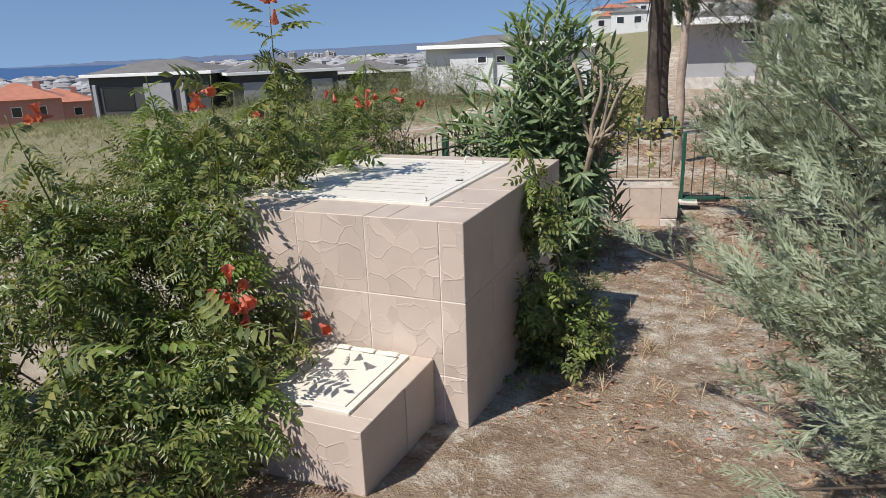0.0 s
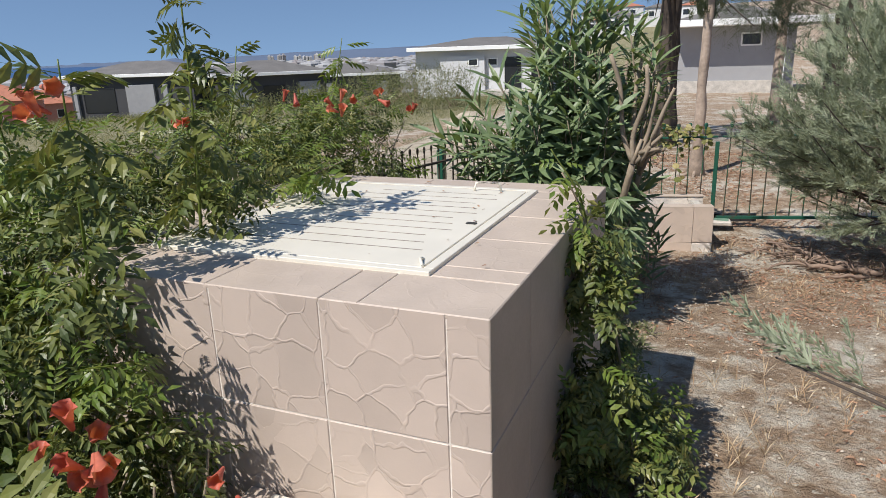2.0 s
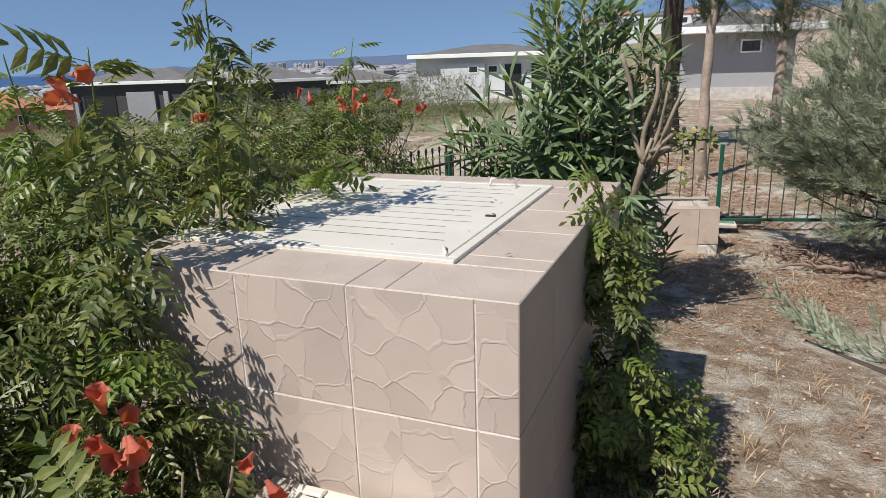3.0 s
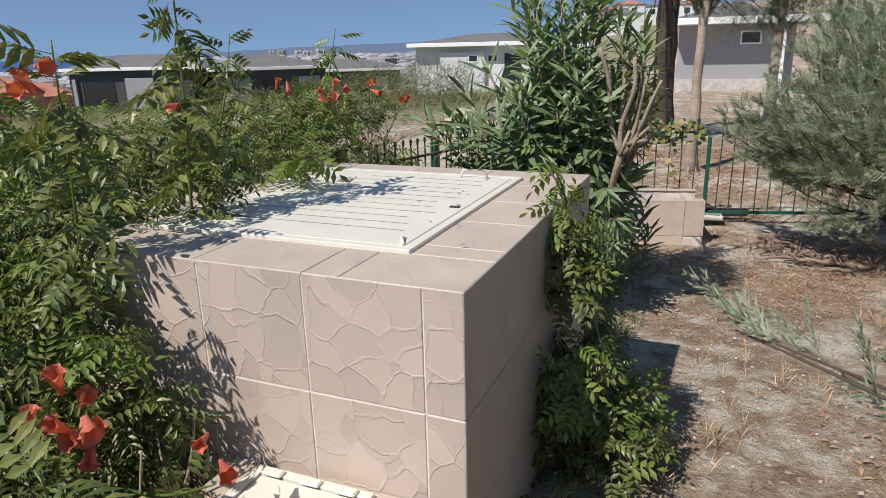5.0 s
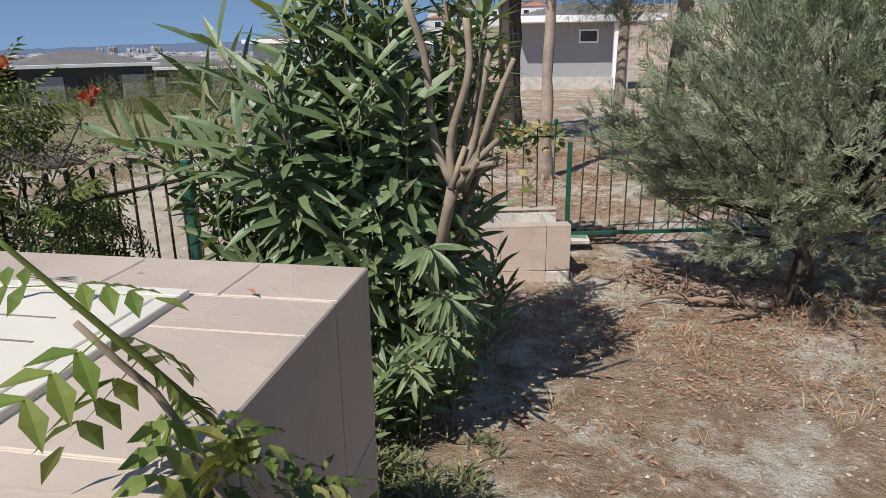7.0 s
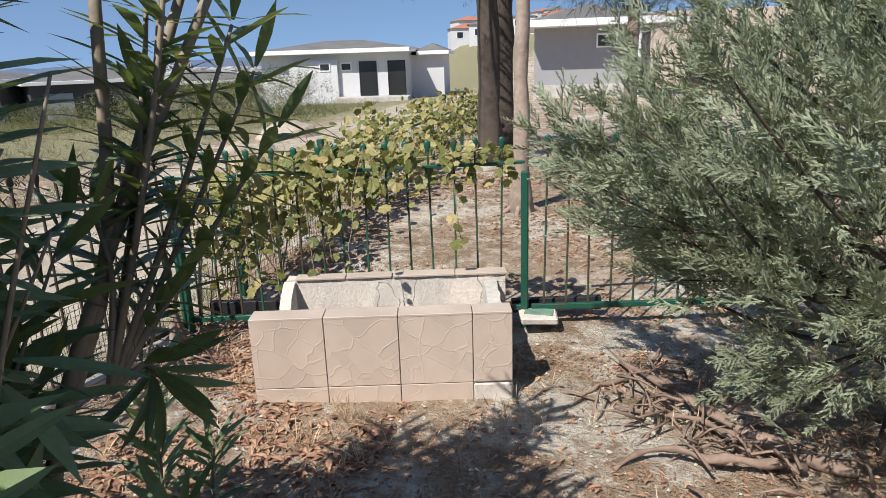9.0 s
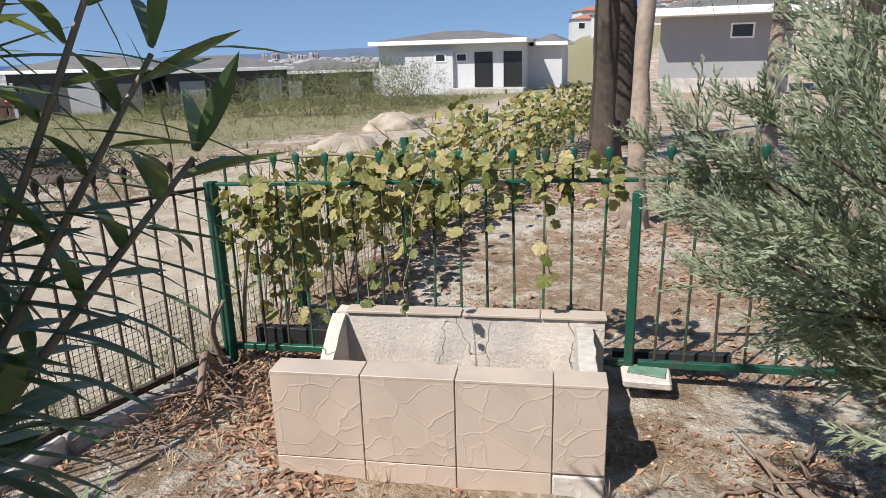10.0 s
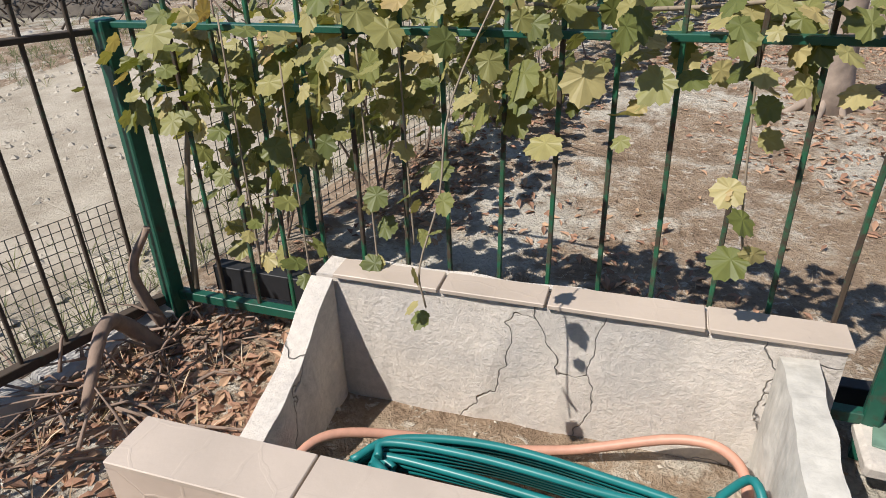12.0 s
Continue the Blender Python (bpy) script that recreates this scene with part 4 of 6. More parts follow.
vine = thing("trumpet_vine", "dense green trumpet vine sprawling over the tank's edge", "vine")
VE = [((-2.85, 2.95, 0.72), (0.70, 0.85, 0.58)), ((-2.85, 3.9, 0.75), (0.68, 0.9, 0.58)), ((-2.85, 4.8, 0.75), (0.55, 0.7, 0.62)), ((-2.05, 1.70, 0.47), (0.60, 0.48, 0.22)), ((-2.75, 1.9, 0.55), (0.65, 0.7, 0.55)), ((-2.32, 2.75, 0.95), (0.26, 0.42, 0.22)), ((-2.36, 3.5, 1.02), (0.25, 0.5, 0.18)), ((-1.85, 2.12, 0.45), (0.33, 0.28, 0.33)), ((-2.25, 2.3, 0.72), (0.3, 0.3, 0.42)), ((-2.3, 1.2, 0.52), (0.7, 0.42, 0.22))]
vine_foliage(vine, VE, 13000, 1, M_VINE, PIN_L, (0.36, 0.68), 0.6, -0.04, 0.68)
vine_foliage(vine, [((c[0], c[1], c[2] + 0.04), tuple(q * 1.03 for q in r)) for c, r in VE], 3000, 2, M_VINE_YOUNG, PIN_L, (0.36, 0.66), 0.4, 0.05, 0.9)
rr = random.Random(4)
for _ in range(60):
    c, r = rr.choice(VE)
    a = Vector((c[0] + rr.uniform(-.5, .5) * r[0], c[1] + rr.uniform(-.5, .5) * r[1], max(gz(c[0], c[1]), c[2] - r[2])))
    b = Vector((c[0] + rr.uniform(-.9, .9) * r[0], c[1] + rr.uniform(-.9, .9) * r[1], c[2] + r[2] * rr.uniform(0.2, 0.9)))
    plant_stems(vine, [([a, (a + b) / 2 + Vector((rr.uniform(-.1, .1), rr.uniform(-.1, .1), 0.05)), b], 0.006, 0.003)], M_STEM)


def shoot(parent, base, tip, n, seed, tpl, material, s=1.0):
    """An upright shoot with paired compound leaves."""
    base, tip = Vector(base), Vector(tip)
    mid = (base + tip) / 2 + Vector((0.03, -0.02, 0))
    C = curve_pts([base, mid, tip], 20)
    part("shoot", tube(C, [0.006 - 0.004 * i / 20 for i in range(21)], 6), M_VINE_YOUNG, parent)
    gg = np.random.default_rng(seed)
    P, D = [], []
    for i in range(n):
        t = 0.1 + 0.9 * i / n
        p = C[int(t * 20)]
        a = i * 1.57 + gg.uniform(-0.4, 0.4)
        for q in (a, a + math.pi):
            P.append(p)
            D.append((math.cos(q), math.sin(q), 0.7 * (t > 0.85) + gg.uniform(-0.75, 0.1)))
    P, D = np.array(P), np.array(D)
    U = np.array((0, 0, 1.0)) + gg.normal(size=P.shape) * 0.45
    V, F = scatter(tpl, P, D, U, gg.uniform(0.5, 1.0, len(P)) * s)
    part("leaves", arrays_mesh(V, F, material), None, parent, "", "stuff")


shoot(vine, (-2.1, 2.85, 1.0), (-2.02, 2.82, 1.90), 26, 1, PIN, M_VINE, 1.0)
shoot(vine, (-2.12, 2.42, 0.95), (-2.0, 2.36, 1.62), 20, 2, PIN, M_VINE, 0.95)
shoot(vine, (-2.55, 2.6, 1.1), (-2.5, 2.5, 1.62), 12, 3, PIN, M_VINE_YOUNG, 0.8)
shoot(vine, (-2.6, 3.6, 1.2), (-2.55, 3.7, 1.66), 11, 4, PIN, M_VINE, 0.8)
shoot(vine, (-2.7, 4.6, 1.2), (-2.6, 4.7, 1.7), 11, 5, PIN, M_VINE_YOUNG, 0.8)
shoot(vine, (-2.6, 2.1, 0.8), (-2.7, 1.95, 1.5), 12, 6, PIN, M_VINE, 0.9)
for i, (x, y, z) in enumerate(((-2.3, 1.75, 0.5), (-1.9, 1.75, 0.5), (-1.72, 1.95, 0.52), (-2.4, 1.4, 0.58), (-2.0, 1.5, 0.55), (-2.9, 1.7, 0.95), (-2.7, 1.4, 0.6))):
    shoot(vine, (x, y, z), (x + 0.12, y - 0.1, z + 0.30), 7, 20 + i, PIN, M_VINE_YOUNG if i % 2 else M_VINE, 1.0)


for i, (a, b) in enumerate((((-1.78, 1.92, 0.48), (-1.40, 1.84, 0.60)), ((-1.75, 2.12, 0.55), (-1.42, 2.10, 0.66)), ((-1.80, 1.75, 0.42), (-1.45, 1.68, 0.54)), ((-2.05, 2.30, 0.95), (-1.82, 2.20, 1.18)), ((-2.0, 2.28, 0.85), (-1.75, 2.22, 0.92)), ((-2.1, 3.0, 1.12), (-1.85, 2.9, 1.30)), ((-2.15, 3.4, 1.12), (-1.9, 3.35, 1.22)))):
    shoot(vine, a, b, 8, 60 + i, PIN, M_VINE if i % 2 else M_VINE_YOUNG, 0.75)


def trumpet(l=0.07, w=0.025):
    """A trumpet flower with five flared petals."""
    V, F = [], []
    k = 10
    for x, r in ((0, 0.005), (0.3 * l, 0.008), (0.7 * l, 0.014), (0.9 * l, 0.018)):
        V += [(x, r * math.cos(2 * math.pi * j / k), r * math.sin(2 * math.pi * j / k)) for j in range(k)]
    V += [(l * (1.0 if j % 2 else 0.9), (w if j % 2 == 0 else 0.7 * w) * math.cos(2 * math.pi * j / k), (w if j % 2 == 0 else 0.7 * w) * math.sin(2 * math.pi * j / k)) for j in range(k)]
    for i in range(4):
        for j in range(k):
            a, b = i * k + j, i * k + (j + 1) % k
            F += [(a, b, b + k), (a, b + k, a + k)]
    return np.array(V), np.array(F)


FLOWER = arrays_mesh(*trumpet(), M_FLOWER, "flower", True)


def flowers(at, n, spread, seed, aim=(0.3, -0.7, 0.3)):
    gg = np.random.default_rng(seed)
    for _ in range(n):
        d = Vector(aim) + Vector(gg.normal(size=3)) * 0.6
        p = Vector(at) + Vector(gg.normal(size=3)) * spread
        part("flower", FLOWER, None, vine, "coral red trumpet flower", m=Matrix.Translation(p) @ d.to_track_quat("X", "Z").to_matrix().to_4x4() @ Matrix.Scale(gg.uniform(0.8, 1.15), 4))


flowers((-1.69, 2.03, 0.80), 9, 0.035, 1)
flowers((-1.45, 2.15, 0.70), 2, 0.02, 2)
flowers((-2.01, 2.30, 1.50), 4, 0.03, 3)
flowers((-2.02, 2.82, 1.91), 4, 0.03, 4)
flowers((-2.6, 2.05, 1.48), 3, 0.02, 5)
for i, q in enumerate(((-2.5, 3.3, 1.38), (-2.45, 3.9, 1.42), (-2.45, 4.3, 1.4), (-2.5, 4.9, 1.36), (-2.4, 4.6, 1.35), (-2.35, 4.2, 1.3), (-3.0, 2.0, 1.05), (-2.9, 1.5, 0.95), (-2.4, 5.2, 1.2))):
    flowers(q, 2, 0.03, 10 + i)

creeper = thing("creeper", "shaded green creeper hanging down the tank's side", "vine")
CE = [((-0.88, 3.32, 0.88), (0.06, 0.12, 0.20)), ((-0.86, 3.30, 0.70), (0.07, 0.18, 0.2)), ((-0.84, 3.28, 0.50), (0.09, 0.24, 0.24)), ((-0.71, 3.30, 0.20), (0.16, 0.34, 0.22)), ((-0.85, 3.2, 0.12), (0.10, 0.35, 0.16))]
vine_foliage(creeper, CE, 1250, 31, M_VINE, PIN_S, (0.4, 0.75), 0.7)
vine_foliage(creeper, CE, 110, 32, M_VINE_YOUNG, PIN_S, (0.5, 0.8), 0.5, 0.0, 0.9)
plant_stems(creeper, [([(-0.72, 3.4, 0.05), (-0.78, 3.35, 0.55), (-0.92, 3.35, 1.05), (-0.99, 3.3, 1.22)], 0.006, 0.003), ([(-0.75, 3.35, 0.05), (-0.74, 3.25, 0.36), (-0.70, 3.2, 0.28)], 0.005, 0.003)], M_STEM)
shoot(creeper, (-0.93, 3.45, 1.0), (-1.02, 3.27, 1.3), 7, 40, PIN_S, M_VINE_YOUNG, 0.8)
shoot(creeper, (-0.92, 3.4, 0.98), (-0.93, 3.12, 1.13), 5, 41, PIN_S, M_VINE_YOUNG, 0.75)

undergrowth = thing("undergrowth", "low yellowish weeds at the foot of the oleander", "weeds")
UW = joined([turned(blade(0.10, 0.014, 0.2, 0.3, 2), pose(0, 0, 0, 0, -55 + 15 * (a % 3), a * 71)) for a in range(6)])
P, O = in_ellipsoids([((-1.15, 4.45, 0.0), (0.35, 0.5, 0.14)), ((-1.5, 4.7, 0.0), (0.5, 0.4, 0.18)), ((-1.0, 4.95, -0.05), (0.22, 0.3, 0.10)), ((-1.42, 5.0, 0.0), (0.42, 0.28, 0.26))], 760, 0.2, 90, 1.6, -0.1)
P[:, 2] = np.array([gz(x, y) for x, y in P[:, :2]]) + np.maximum(0, P[:, 2] + 0.05) * 0.8
gu = np.random.default_rng(91)
V, F = scatter(UW, P, gu.normal(size=P.shape) * np.array((1, 1, 0.1)), np.tile((0, 0, 1.0), (len(P), 1)) + gu.normal(size=P.shape) * 0.2, gu.uniform(0.4, 1.0, len(P)))
part("leaves", arrays_mesh(V, F, M_FIELD), None, undergrowth, "", "stuff")
# oleander
oleander = thing("oleander", "tall dark green oleander with pruned bare stems", "shrub")
OB = [(-1.3, 5.45), (-1.22, 5.55), (-1.42, 5.5), (-1.5, 5.35), (-1.32, 5.65), (-1.62, 5.5), (-1.34, 5.3), (-1.45, 5.25)]
OLE = blade(0.165, 0.026, 0.18, 0.14, 3, 0.012)
OLE_MESH = [arrays_mesh(*blade(l, w, f, d, 4, 0.012), M_OLE, "leaf") for l, w, f, d in ((0.165, 0.026, 0.2, 0.1), (0.18, 0.028, 0.1, 0.2), (0.15, 0.024, 0.25, 0.05), (0.165, 0.029, 0.12, 0.3))]
oP, oD, oU = [], [], []
rr = random.Random(9)
OC, OR = Vector((-1.54, 5.42, 0.98)), Vector((0.70, 0.58, 0.92))
for i in range(175):
    b = rr.choice(OB)
    a = rr.uniform(0, 2 * math.pi)
    q = rr.uniform(0.35, 1.0) ** 0.7
    zz = rr.uniform(-0.95, 1.0)
    rad = q * math.sqrt(max(0.08, 1 - 0.8 * zz * zz)) * (0.62 + 0.38 * min(1.0, zz + 1.0))
    tip = OC + Vector((OR.x * rad * math.cos(a), OR.y * rad * math.sin(a), OR.z * zz))
    if tip.x < -1.72 and tip.z > 1.2:
        continue
    base = Vector((b[0] + rr.uniform(-.2, .2), b[1] + rr.uniform(-.16, .16), gz(*b) - 0.02))
    mid = base.lerp(tip, 0.5) + Vector((0, 0, 0.12))
    C = curve_pts([base, mid, tip], 18)
    part("stem", tube(C[:: 2], [0.009 - 0.0065 * k / 9 for k in range(10)], 6), M_STEM, oleander)
    for k in range(4 if i % 3 else 2, 19):
        p = C[min(18, k)]
        d = (C[min(18, k + 1)] - C[max(0, k - 1)]).normalized()
        for w in range(3):
            an = w * 2.094 + k * 1.05 + rr.uniform(-0.3, 0.3)
            s = d.orthogonal().normalized()
            s = Matrix.Rotation(an, 3, d) @ s
            up = 0.9 if k > 15 else 0.35
            oP.append(p)
            oD.append(s + d * (up + rr.uniform(-0.2, 0.3)) + Vector((0, 0, -0.55 if k < 14 else 0.0)))
            oU.append(d * 0.4 + (p - OC).normalized() * 0.7 + Vector((-0.1, -0.3, 0.5)))
oP, oD, oU = np.array(oP), np.array(oD), np.array(oU)
keep = ~((oP[:, 0] > -1.10) & (oP[:, 2] < 1.5) & (oP[:, 2] > 0.88))
oP, oD, oU = oP[keep], oD[keep], oU[keep]
order = np.argsort(np.hypot(oP[:, 0] + 0.6, oP[:, 1] - 4.7))
near, rest = order[:290], order[290:]
gg = np.random.default_rng(3)
V, F = scatter(OLE, oP[rest], oD[rest], oU[rest], gg.uniform(0.85, 1.45, len(rest)))
part("foliage", arrays_mesh(V, F, M_OLE), None, oleander, "", "stuff")


def leaf_objects(parent, meshes, P, D, U, S):
    for i, (p, d, u, s) in enumerate(zip(P, D, U, S)):
        d = Vector(d).normalized()
        y = Vector(u).cross(d).normalized()
        z = d.cross(y)
        m = Matrix(((d.x, y.x, z.x, p[0]), (d.y, y.y, z.y, p[1]), (d.z, y.z, z.z, p[2]), (0, 0, 0, 1))) @ Matrix.Scale(s, 4)
        part("leaf", meshes[i % len(meshes)], None, parent, m=m)


leaf_objects(oleander, OLE_MESH, oP[near], oD[near], oU[near], gg.uniform(0.85, 1.25, len(near)))
# long arching shoots towards the track
for k, (tip, lift) in enumerate((((-2.15, 5.0, 1.12), 0.3), ((-2.2, 5.25, 1.0), 0.2), ((-1.75, 5.0, 1.42), 0.4), ((-2.05, 5.4, 1.28), 0.35), ((-1.8, 4.95, 1.1), 0.25), ((-1.5, 5.1, 1.78), 0.5), ((-1.3, 5.3, 1.95), 0.5), ((-1.62, 5.6, 1.85), 0.5))):
    C = curve_pts([(-1.4, 5.4, 0.0), (-1.5 + 0.3 * (tip[0] + 1.5), 5.35, 0.4 + lift), tip], 20)
    part("stem", tube(C[::2], [0.010 - 0.0006 * q for q in range(11)], 6), M_STEM, oleander)
    P, D, U = [], [], []
    for q in range(9, 21):
        d = (C[min(20, q + 1)] - C[q - 1]).normalized()
        for w in range(3):
            sd = Matrix.Rotation(w * 2.094 + q * 1.05, 3, d) @ d.orthogonal().normalized()
            P.append(C[q])
            D.append(sd + d * (1.2 if q > 17 else 0.55) + Vector((0, 0, -0.1)))
            U.append(d + Vector((0, -0.2, 0.6)))
    S = np.linspace(0.95, 1.25, len(P))
    V, F = scatter(OLE, np.array([tuple(p) for p in P]), np.array([tuple(d) for d in D]), np.array([tuple(u) for u in U]), S)
    part("leaves", arrays_mesh(V, F, M_OLE), None, oleander, "", "stuff")
# the pruned crown: one thick stem to a knuckle, bare sawn stems above it
plant_stems(oleander, [([(-1.25, 5.46, gz(-1.25, 5.46) - 0.02), (-1.17, 5.34, 0.30), (-1.06, 5.15, 0.66), (-0.98, 5.04, 0.97)], 0.024, 0.020), ([(-1.22, 5.5, gz(-1.22, 5.5) - 0.02), (-1.1, 5.45, 0.4), (-0.97, 5.3, 0.86)], 0.024, 0.018)], M_STEM, "thick grey trunk")
for a, tip, r in (((-0.98, 5.04, 0.97), (-1.12, 5.02, 1.56), 0.015), ((-0.98, 5.04, 0.97), (-0.93, 5.03, 1.50), 0.014), ((-0.97, 5.05, 0.98), (-0.86, 5.10, 1.42), 0.013), ((-0.98, 5.06, 0.98), (-0.98, 5.28, 1.55), 0.013), ((-0.97, 5.3, 0.86), (-0.84, 5.4, 1.42), 0.013), ((-0.97, 5.3, 0.86), (-0.93, 5.55, 1.52), 0.012), ((-0.96, 5.04, 0.97), (-0.78, 5.0, 1.38), 0.010)):
    a, tip = Vector(a), Vector(tip)
    plant_stems(oleander, [([a, a.lerp(tip, 0.3) + Vector((rr.uniform(-.03, .03), rr.uniform(-.03, .03), 0)), a.lerp(tip, 0.7) + Vector((rr.uniform(-.03, .03), rr.uniform(-.03, .03), 0)), tip], 0.015, r * 0.8)], M_STEM, "bare sawn stem")
    d = (tip - a).normalized()
    part("cut_end", tube([tip - d * 0.001, tip + d * 0.003], r * 0.74, 10), M_STRAW, oleander, "pale sawn wood")
for k in range(9):
    q = rr.uniform(0.93, 1.05)
    a = Vector((-0.96 + rr.uniform(-0.03, 0.03), 5.06 + rr.uniform(-0.05, 0.2), q))
    b = a + Vector((rr.uniform(0.02, 0.14), rr.uniform(-0.08, 0.08), rr.uniform(0.02, 0.14)))
    part("stub", tube([a, (a + b) / 2, b], [0.013, 0.011, 0.009], 7), M_STEM, oleander, "sawn stub")
for tip, r in (((-1.0, 6.22, 1.42), 0.011), ((-1.08, 6.28, 1.48), 0.011), ((-1.18, 6.1, 1.5), 0.012)):
    plant_stems(oleander, [([(-1.3, 5.75, gz(-1.3, 5.75) - 0.02), (-1.28, 5.85, 0.45), (-1.2, 6.02, 0.88), tip], 0.020, r)], M_STEM, "bare leaning stem")
for k, tip in enumerate(((-0.99, 6.34, 1.24), (-1.0, 6.28, 1.34), (-0.96, 6.36, 1.1), (-1.1, 6.2, 1.45), (-1.12, 6.1, 0.78), (-1.02, 6.15, 1.6), (-1.15, 6.25, 1.55), (-1.2, 6.0, 1.0), (-1.15, 6.05, 0.6), (-1.12, 6.1, 1.2), (-0.95, 5.5, 1.62), (-0.9, 5.2, 1.5), (-1.05, 5.25, 1.66), (-0.98, 4.93, 0.62), (-1.03, 4.90, 0.80), (-1.0, 4.98, 0.46), (-1.12, 4.95, 0.34), (-0.95, 5.1, 0.52))):
    root = (-1.2, 5.96, 0.6) if tip[1] > 5.8 else ((-1.0, 5.2, 0.9) if tip[2] > 1.4 else (-1.22, 5.3, tip[2] - 0.22))
    C = curve_pts([root, Vector(root).lerp(Vector(tip), 0.5) + Vector((0.02, 0.02, 0.04)), tip], 14)
    part("stem", tube(C, [0.009 - 0.005 * q / 14 for q in range(15)], 6), M_STEM, oleander)
    P, D, U = [], [], []
    low = tip[1] < 5.15 and tip[2] < 1.4
    for q in range(6 if low else 5, 15):
        d = (C[min(14, q + 1)] - C[q - 1]).normalized()
        for w in range(3):
            sd = Matrix.Rotation(w * 2.094 + q * 1.05, 3, d) @ d.orthogonal().normalized()
            P.append(C[q])
            D.append(sd + d * (1.1 if q > 12 else 0.5) + Vector((0, 0, -0.75 if low else -0.15)))
            U.append(d + Vector((0, 0, 0.4)))
    leaf_objects(oleander, OLE_MESH, P, D, U, [0.78 if low else 1.05] * len(P))

for k, (x, y, h) in enumerate(((-1.45, 6.35, 0.36), (-1.58, 6.5, 0.40), (-1.38, 6.5, 0.30), (-1.12, 5.05, 0.42), (-1.25, 4.95, 0.36), (-1.38, 5.0, 0.46), (-1.02, 5.2, 0.34), (-1.2, 5.15, 0.5), (-1.5, 4.95, 0.4), (-1.08, 5.3, 0.46), (-1.3, 4.9, 0.3), (-0.95, 5.75, 0.62), (-1.0, 5.85, 0.5), (-0.92, 5.9, 0.42))):
    C = curve_pts([(x, y, gz(x, y) - 0.02), (x + 0.02, y, gz(x, y) + h * 0.6), (x + 0.05, y - 0.02, gz(x, y) + h)], 8)
    part("sucker", tube(C, 0.004, 6), M_STEM, oleander)
    P, D, U = [], [], []
    for q in range(2, 9):
        for w in range(3):
            an = w * 2.094 + q * 1.1 + k
            P.append(C[q])
            D.append((math.cos(an), math.sin(an), 1.3 if q > 5 else 0.7))
            U.append((-0.2, -0.5, 0.8))
    leaf_objects(oleander, OLE_MESH, P, D, U, [0.8] * len(P))

# junipers
def plume(length=0.34, pairs=9, seed=3):
    """A feathery juniper plume: a thin arching axis with forked twiglets in two ranks."""
    out = []
    r = random.Random(seed)
    def sliver(x0, d, l, w):
        d = Vector(d).normalized()
        s = d.cross(Vector((r.uniform(-0.8, 0.8), r.uniform(-0.8, 0.8), 0.8))).normalized() * w
        a, c = Vector(x0), Vector(x0) + d * l
        out.append((np.array([tuple(a + s), tuple(a - s), tuple(c)]), np.array([(0, 1, 2)])))
    rise = r.uniform(-0.1, 0.1)
    at = lambda t: Vector((length * t, 0, rise * length * t * t))
    for q in range(3):
        sliver(at(q / 3), at((q + 1) / 3) - at(q / 3), length * 0.36, 0.0034)
    for i in range(pairs):
        t = 0.06 + 0.92 * i / pairs
        for side in (1, -1):
            l = length * 0.36 * math.sin(math.pi * (0.30 + 0.62 * t)) * r.uniform(0.7, 1.2)
            d = Vector((0.85, side * r.uniform(0.35, 0.7), r.uniform(-0.2, 0.35))).normalized()
            sliver(at(t), d, l, 0.0038)
            for k in range(3):
                p = at(t) + d * l * (0.15 + 0.28 * k)
                for s2 in (1, -1):
                    sliver(p, d + Vector((0.2, s2 * 0.55, r.uniform(-0.3, 0.55))), l * (0.5 - 0.09 * k) * r.uniform(0.8, 1.2), 0.0037)
    return joined(out)


PLUMES = [plume(0.22, 6, 3), plume(0.18, 6, 4), plume(0.25, 7, 5)]


